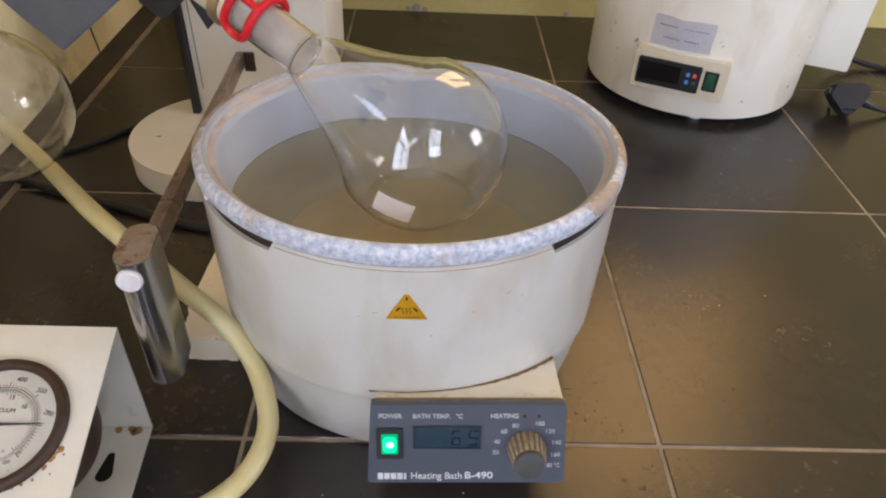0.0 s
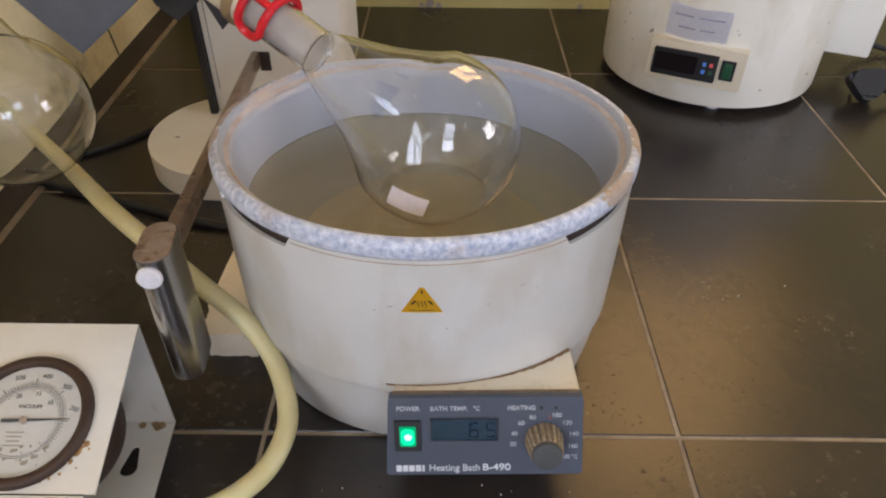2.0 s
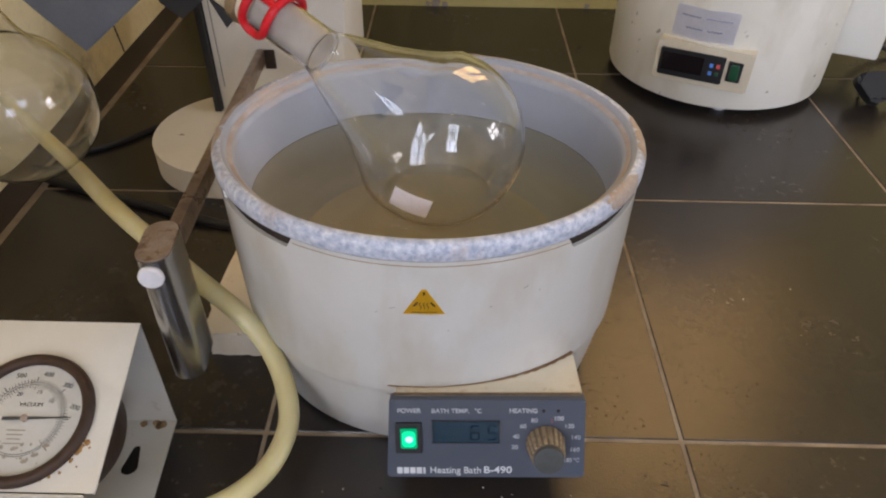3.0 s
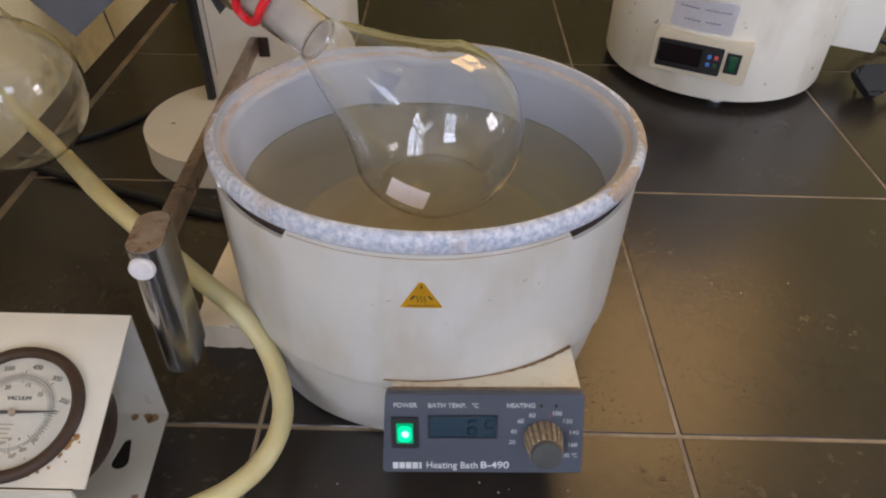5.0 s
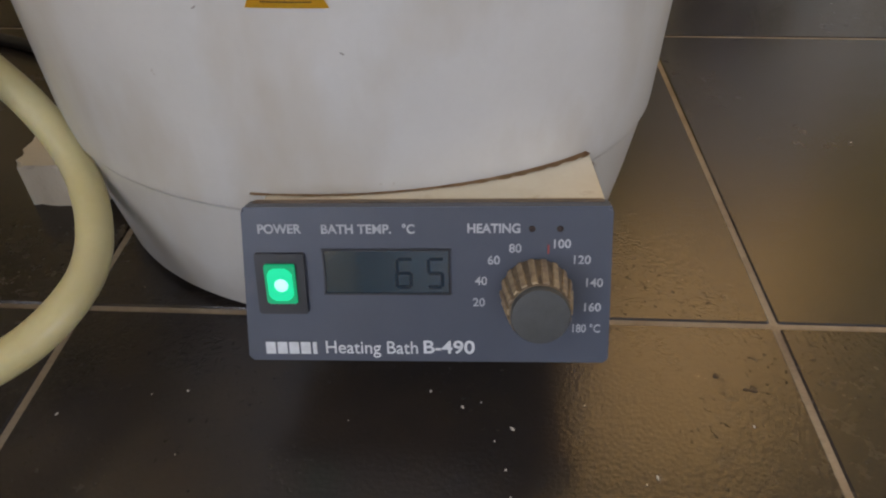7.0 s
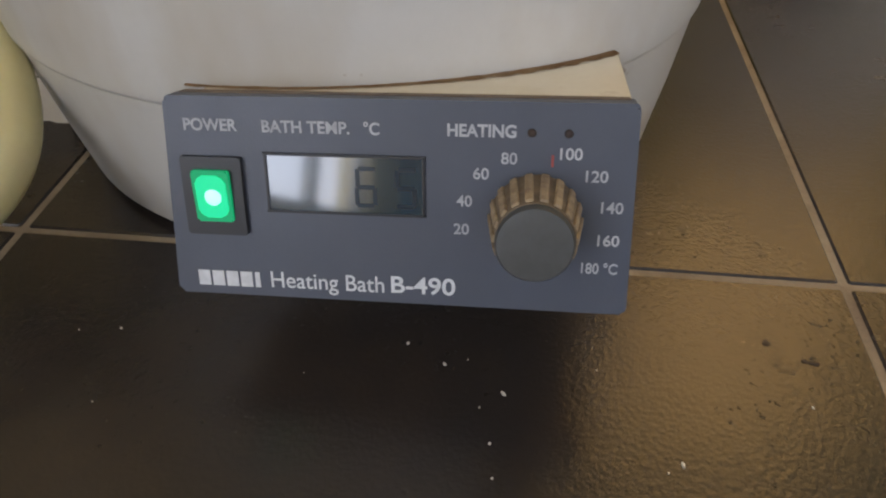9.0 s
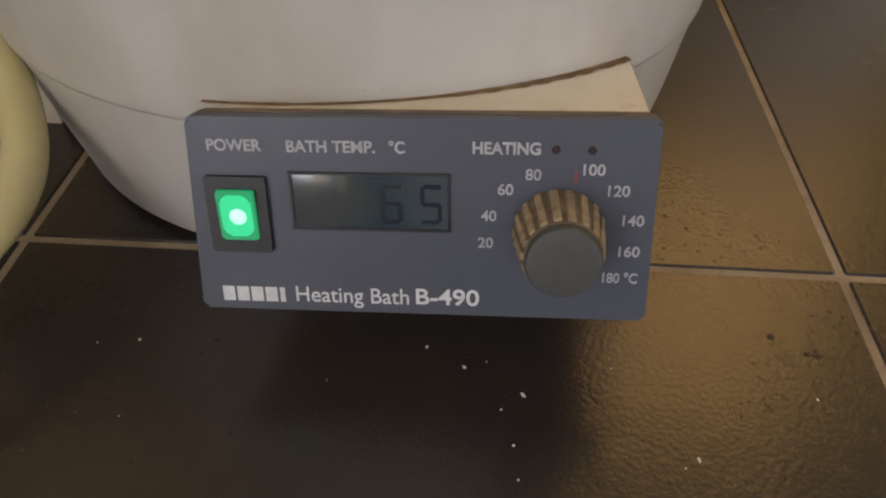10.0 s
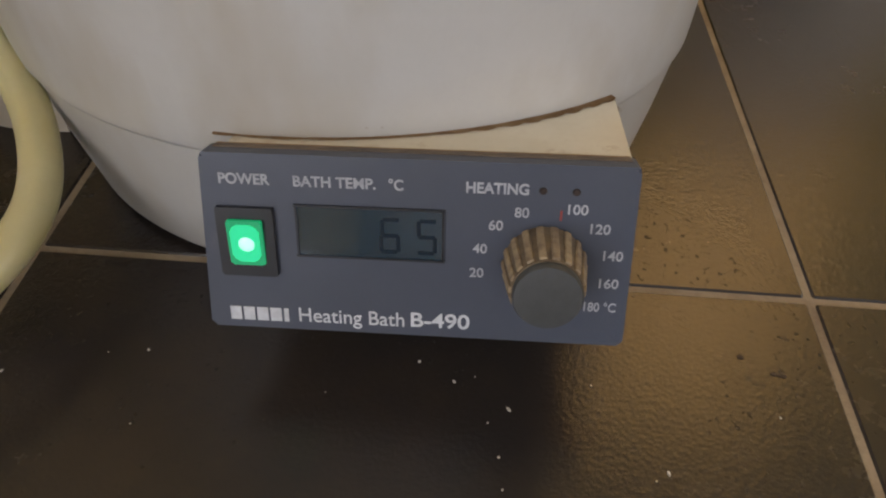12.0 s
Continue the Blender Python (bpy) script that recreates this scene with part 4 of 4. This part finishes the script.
dial = part("dial", lathe([(0, 0.0007), (0.0338, 0.0007), (0.0338, 0.0002), (0, 0.0002)], DM, 64), DIAL, gauge, "stained white dial with black scales")
bm, bm2 = bmesh.new(), bmesh.new()
for i in range(61):
    a = radians(-45 + 270 * i / 60)
    long_ = 0.0038 if i % 10 == 0 else 0.0022
    box(long_, 0.0003 if i % 10 else 0.0005, 0.0001, DM @ Matrix.Rotation(a, 4, "Z") @ Matrix.Translation((0.0222 + long_ / 2, 0, 0.0009)), bm=bm)
    long_ = 0.003 if i % 10 == 0 else 0.0018
    box(long_, 0.00025, 0.0001, DM @ Matrix.Rotation(a, 4, "Z") @ Matrix.Translation((0.0208 - long_ / 2, 0, 0.0009)), bm=bm2)
part("outer_scale", bm, DIAL_INK, dial, smooth=False)
part("inner_scale", bm2, DIAL_INK, dial, smooth=False)
for rr in (0.0222, 0.021):
    part("scale_line", lathe([(rr, 0.00085), (rr + 0.0003, 0.00085), (rr + 0.0003, 0.00095), (rr, 0.00095)], DM, 64, closed=True), DIAL_INK, dial)
for text, deg, rr, size in (("400", 78, 0.0282, 0.0042), ("300", 47, 0.0285, 0.0042), ("200", 15, 0.0285, 0.0042), ("500", 112, 0.0285, 0.0042), ("15", 78, 0.0168, 0.0036), ("10", 42, 0.0165, 0.0036), ("20", 118, 0.0168, 0.0036)):
    lettering(text, size, DM @ Matrix.Translation((rr * math.cos(radians(deg)), rr * math.sin(radians(deg)), 0.0009)) @ Matrix.Rotation(radians((deg - 90) * 0.25), 4, "Z"), DIAL_INK, dial)
lettering("VACUUM", 0.0034, DM @ Matrix.Translation((0.001, 0.0085, 0.0009)), DIAL_INK, dial)
for i in range(4):
    part("print_bar", box(0.011 - 0.0015 * (i % 3), 0.0007, 0.0001, DM @ Matrix.Translation((-0.003, -0.007 - 0.0026 * i, 0.0009))), DIAL_BAR, dial)
dr = random.Random(3)
spots("dial_stain", DM @ Matrix.Translation((0, 0, 0.0008)), [(dr.uniform(-0.02, 0.02), dr.uniform(-0.027, -0.014), dr.uniform(0.0004, 0.0016)) for _ in range(26)], DIAL_BAR, dial)
needle = part("needle", prism([(-0.013, -0.0011), (0.004, -0.0009), (0.0275, -0.0001), (0.0275, 0.0002), (0.004, 0.0009), (-0.013, 0.0011)], 0.0003, DM @ Matrix.Translation((0, 0, 0.0018)) @ Matrix.Rotation(radians(2), 4, "Z")), DIAL_INK, gauge, "black needle")
part("hub", lathe([(0, 0.0008), (0.0022, 0.0008), (0.0022, 0.0026), (0, 0.003)], DM, 20), SCALE_LINE, gauge)

spots("rust_spot", GM, [(-0.3835, -0.0805, 0.0035), (-0.379, -0.0765, 0.0022), (-0.3855, -0.087, 0.0016), (-0.39, -0.094, 0.0012), (-0.4, -0.0985, 0.001), (-0.381, -0.0785, 0.001), (-0.3865, -0.083, 0.001), (-0.377, -0.0795, 0.0009), (-0.3955, -0.0965, 0.001), (-0.408, -0.1, 0.001), (-0.3815, -0.0905, 0.0007)], RUST_GOLD, gauge, "brown rust spots")
spots("rust_spot", Matrix.Translation((0, 0, 0.0016)), [(-0.3765, 0.003, 0.0045), (-0.3895, 0.0035, 0.003), (-0.38, 0.0045, 0.0035), (-0.368, -0.058, 0.0026)], RUST, gauge, "brown rust spots")

# ---- second pot ----
QX, QY, QR = 0.1915, 0.622, 0.141
QM = Matrix.Translation((QX, QY, 0))
pot = tagged(empty("heating_pot"), "tall cream-white enamelled heating pot with a digital controller", "heating pot")
part("pot_body", lathe([(0, 0.009), (0.136, 0.009), (0.1395, 0.0105), (0.141, 0.015), (0.1415, 0.12), (0.138, 0.3), (0.134, 0.304), (0.126, 0.304), (0.126, 0.12), (0, 0.12)], QM, 128), POT_WHITE, pot)
for d in (-100, 20, 140):
    part("foot", lathe([(0, 0), (0.0085, 0), (0.009, 0.009), (0, 0.009)], QM @ Matrix.Translation((0.115 * math.cos(radians(d)), 0.115 * math.sin(radians(d)), 0)), 20), WHITE_PLASTIC if d == -100 else BLACK, pot)
CA = radians(-115.0)
CM = QM @ Matrix(((-math.sin(CA), 0, math.cos(CA), QR * math.cos(CA)), (math.cos(CA), 0, math.sin(CA), QR * math.sin(CA)), (0, 1, 0, 0.0645), (0, 0, 0, 1)))   # x along, y up, z out
ctl = part("controller", prism(rounded(0.112, 0.049, 0.003), 0.026, CM @ Matrix.Translation((0.0, 0, -0.02)), bevel=0.002), CREAM, pot, "cream controller box")
part("readout", prism(rounded(0.076, 0.0335, 0.002), 0.003, CM @ Matrix.Translation((-0.0125, -0.001, 0.006)), bevel=0.0008), BLACK, ctl, "black digital readout, unlit")
part("readout_glass", prism(rounded(0.049, 0.022, 0.001), 0.0006, CM @ Matrix.Translation((-0.023, 0.0, 0.0089))), DARK_GLASS, ctl)
for x, y, m_ in ((0.0105, 0.004, BLUE_KEY), (0.0185, 0.004, RED_KEY), (0.0105, -0.0055, BLUE_KEY), (0.0185, -0.0055, GREEN_KEY)):
    part("key", box(0.0042, 0.005, 0.0012, CM @ Matrix.Translation((x, y, 0.0092)), bevel=0.0005), m_, ctl)
psw = part("pot_switch", prism(rounded(0.0165, 0.024, 0.0012), 0.003, CM @ Matrix.Translation((0.0375, 0.0005, 0.006)), bevel=0.0006), BLACK, ctl, "black rocker switch")
part("pot_rocker", box(0.0095, 0.019, 0.003, CM @ Matrix.Translation((0.0375, 0.0005, 0.0095)) @ pose(0, 0, 0, 5), bevel=0.0006), GREEN_KEY, psw, "dark green rocker")
bm = bmesh.new()
gr = []
for j in range(5):
    gr.append([bm.verts.new(QM @ Vector(((QR + 0.0012) * math.cos(radians(d)), (QR + 0.0012) * math.sin(radians(d)), z))) for d, z in ((-133.5 + 29.5 * i / 10 + 0.6 * j / 4, 0.0925 + 0.0375 * j / 4 + 0.0008 * math.sin(i)) for i in range(11))])
for a, b in zip(gr, gr[1:]):
    for i in range(10):
        bm.faces.new((a[i], a[i + 1], b[i + 1], b[i]))
bmesh.ops.solidify(bm, geom=bm.faces[:], thickness=0.0003)
paper = part("paper_note", bm, PAPER, pot, "white paper note with faded handwriting")
for z, d0, d1 in ((0.119, -130, -121), (0.119, -118.5, -106.5), (0.105, -127, -119), (0.105, -117, -110)):
    part("writing_bar", tube([QM @ Vector(((QR + 0.0016) * math.cos(radians(d)), (QR + 0.0016) * math.sin(radians(d)), z + 0.0006 * math.sin(d * 3))) for d in [d0 + (d1 - d0) * i / 14 for i in range(15)]], 0.00075, 6), INK, paper)
sm = pose(0.352, 0.6, 0.13, 0, 0, -24)
part("side_box", box(0.085, 0.07, 0.18, sm @ Matrix.Translation((0.0, 0.018, 0)), bevel=0.003), POT_WHITE, pot, "cream terminal box on the pot's side")

# ---- plug and cables ----
plug = tagged(empty("mains_plug"), "black three-pin mains plug lying on the worktop", "plug")
pm = Matrix.Translation((0.372, 0.525, 0.0235)) @ Vector((-0.25, -0.8, 0.62)).to_track_quat("Z", "Y").to_matrix().to_4x4() @ Matrix.Rotation(radians(8), 4, "Z")
edge_ = spline([(x, y, 0) for x, y in ((-0.021, 0.016), (0.0, 0.0185), (0.021, 0.016), (0.0245, 0.007), (0.013, -0.012), (0.005, -0.02), (-0.005, -0.02), (-0.013, -0.012), (-0.0245, 0.007), (-0.021, 0.016))], 4)[:-1]
part("plug_body", prism([(v.x, v.y) for v in edge_], 0.024, pm @ Matrix.Translation((0, 0, -0.012)), bevel=0.005, segments=4), BLACK, plug)
for x, y in ((-0.011, -0.003), (0.011, -0.003), (0.0, 0.009)):
    part("pin", lathe([(0, -0.03), (0.0022, -0.0295), (0.0025, -0.01), (0, -0.01)], pm @ Matrix.Translation((x, y, 0)), 14), STEEL, plug)
part("strain_relief", tube([Vector((0.385, 0.525, 0.024)), Vector((0.399, 0.525, 0.018)), Vector((0.412, 0.525, 0.013))], lambda u: 0.0075 - 0.003 * u, 14), BLACK, plug)
part("cord", tube(spline([(0.405, 0.525, 0.016), (0.421, 0.526, 0.0095), (0.456, 0.533, 0.0045), (0.55, 0.56, 0.0038), (0.75, 0.7, 0.0038)], 8), 0.0036, 12), CABLE, plug)
tagged(part("power_cable", tube(spline([(-0.617, 0.318, 0.0045), (-0.56, 0.295, 0.0045), (-0.48, 0.268, 0.0045), (-0.42, 0.246, 0.0045), (-0.375, 0.238, 0.0045), (-0.34, 0.248, 0.028)], 10), 0.0045, 12), CABLE), "black power cable running under the stand", "cable")
tagged(part("thin_cable", tube(spline([(-0.61, 0.355, 0.003), (-0.56, 0.385, 0.003), (-0.52, 0.43, 0.003), (-0.47, 0.5, 0.003), (-0.45, 0.53, 0.003)], 10), 0.0028, 10), CABLE), "thin black cable behind the stand", "cable")
tagged(part("back_cable", tube(spline([(0.4, 0.66, 0.06), (0.44, 0.68, 0.02), (0.5, 0.67, 0.0042), (0.62, 0.62, 0.0042), (0.8, 0.62, 0.0042)], 10), 0.004, 10), CABLE), "black cable behind the heating pot", "cable")

# crumbs on the tiles
rnd = random.Random(4)
bm = bmesh.new()
for i in range(84):
    x, y = rnd.uniform(-0.42, 0.02), rnd.uniform(-0.2, -0.04)
    if i % 3 == 0:
        x, y = rnd.uniform(-0.6, 0.6), rnd.uniform(-0.2, 0.8)
    s = rnd.uniform(0.0002, 0.0006)
    bmesh.ops.create_icosphere(bm, subdivisions=1, radius=s, matrix=pose(x, y, s * 0.4, 0, 0, rnd.uniform(0, 180)) @ Matrix.Diagonal((rnd.uniform(0.8, 2.2), 1, 0.6, 1)))
tagged(part("crumbs", bm, CRUMB), "tiny white crumbs scattered on dark tiles", "crumbs", kind="stuff")

# dark blemishes burnt into the worktop's glaze
spots("glaze_blemish", Matrix.Translation((0, 0, 0.0001)), [(-0.0323, -0.0287, 0.0012), (-0.0222, -0.0348, 0.0011), (-0.0204, -0.0352, 0.001), (-0.0188, -0.0355, 0.001), (-0.0176, 0.0171, 0.0006), (-0.0333, 0.0271, 0.0006)], DARK_BROWN, bench, "small dark blemish in the glaze")

# ---- worktop tiles ----
JOINT, PITCH = 0.0028, 0.3
tile_mesh = {}


def tile_piece(x0, x1, y0, y1):
    w, d = round(x1 - x0, 4), round(y1 - y0, 4)
    if (w, d) not in tile_mesh:
        bm = prism(rounded(w, d, 0.0012, 2), 0.008, Matrix.Translation((0, 0, -0.008)), bevel=0.0009, segments=1)
        ob = part("tile", bm, TILE, bench)
        tile_mesh[(w, d)] = ob.data
    else:
        ob = new("tile", tile_mesh[(w, d)])
        ob.parent = bench
    ob.location = ((x0 + x1) / 2, (y0 + y1) / 2, 0)


for i in range(-3, 5):
    for j in range(-3, 3):
        x0, x1 = max(i * PITCH + JOINT / 2, X0 + 0.018), min((i + 1) * PITCH - JOINT / 2, TX1)
        y0, y1 = max(j * PITCH + JOINT / 2, TY0), min((j + 1) * PITCH - JOINT / 2, Y1)
        if x1 - x0 > 0.01 and y1 - y0 > 0.01:
            tile_piece(x0, x1, y0, y1)
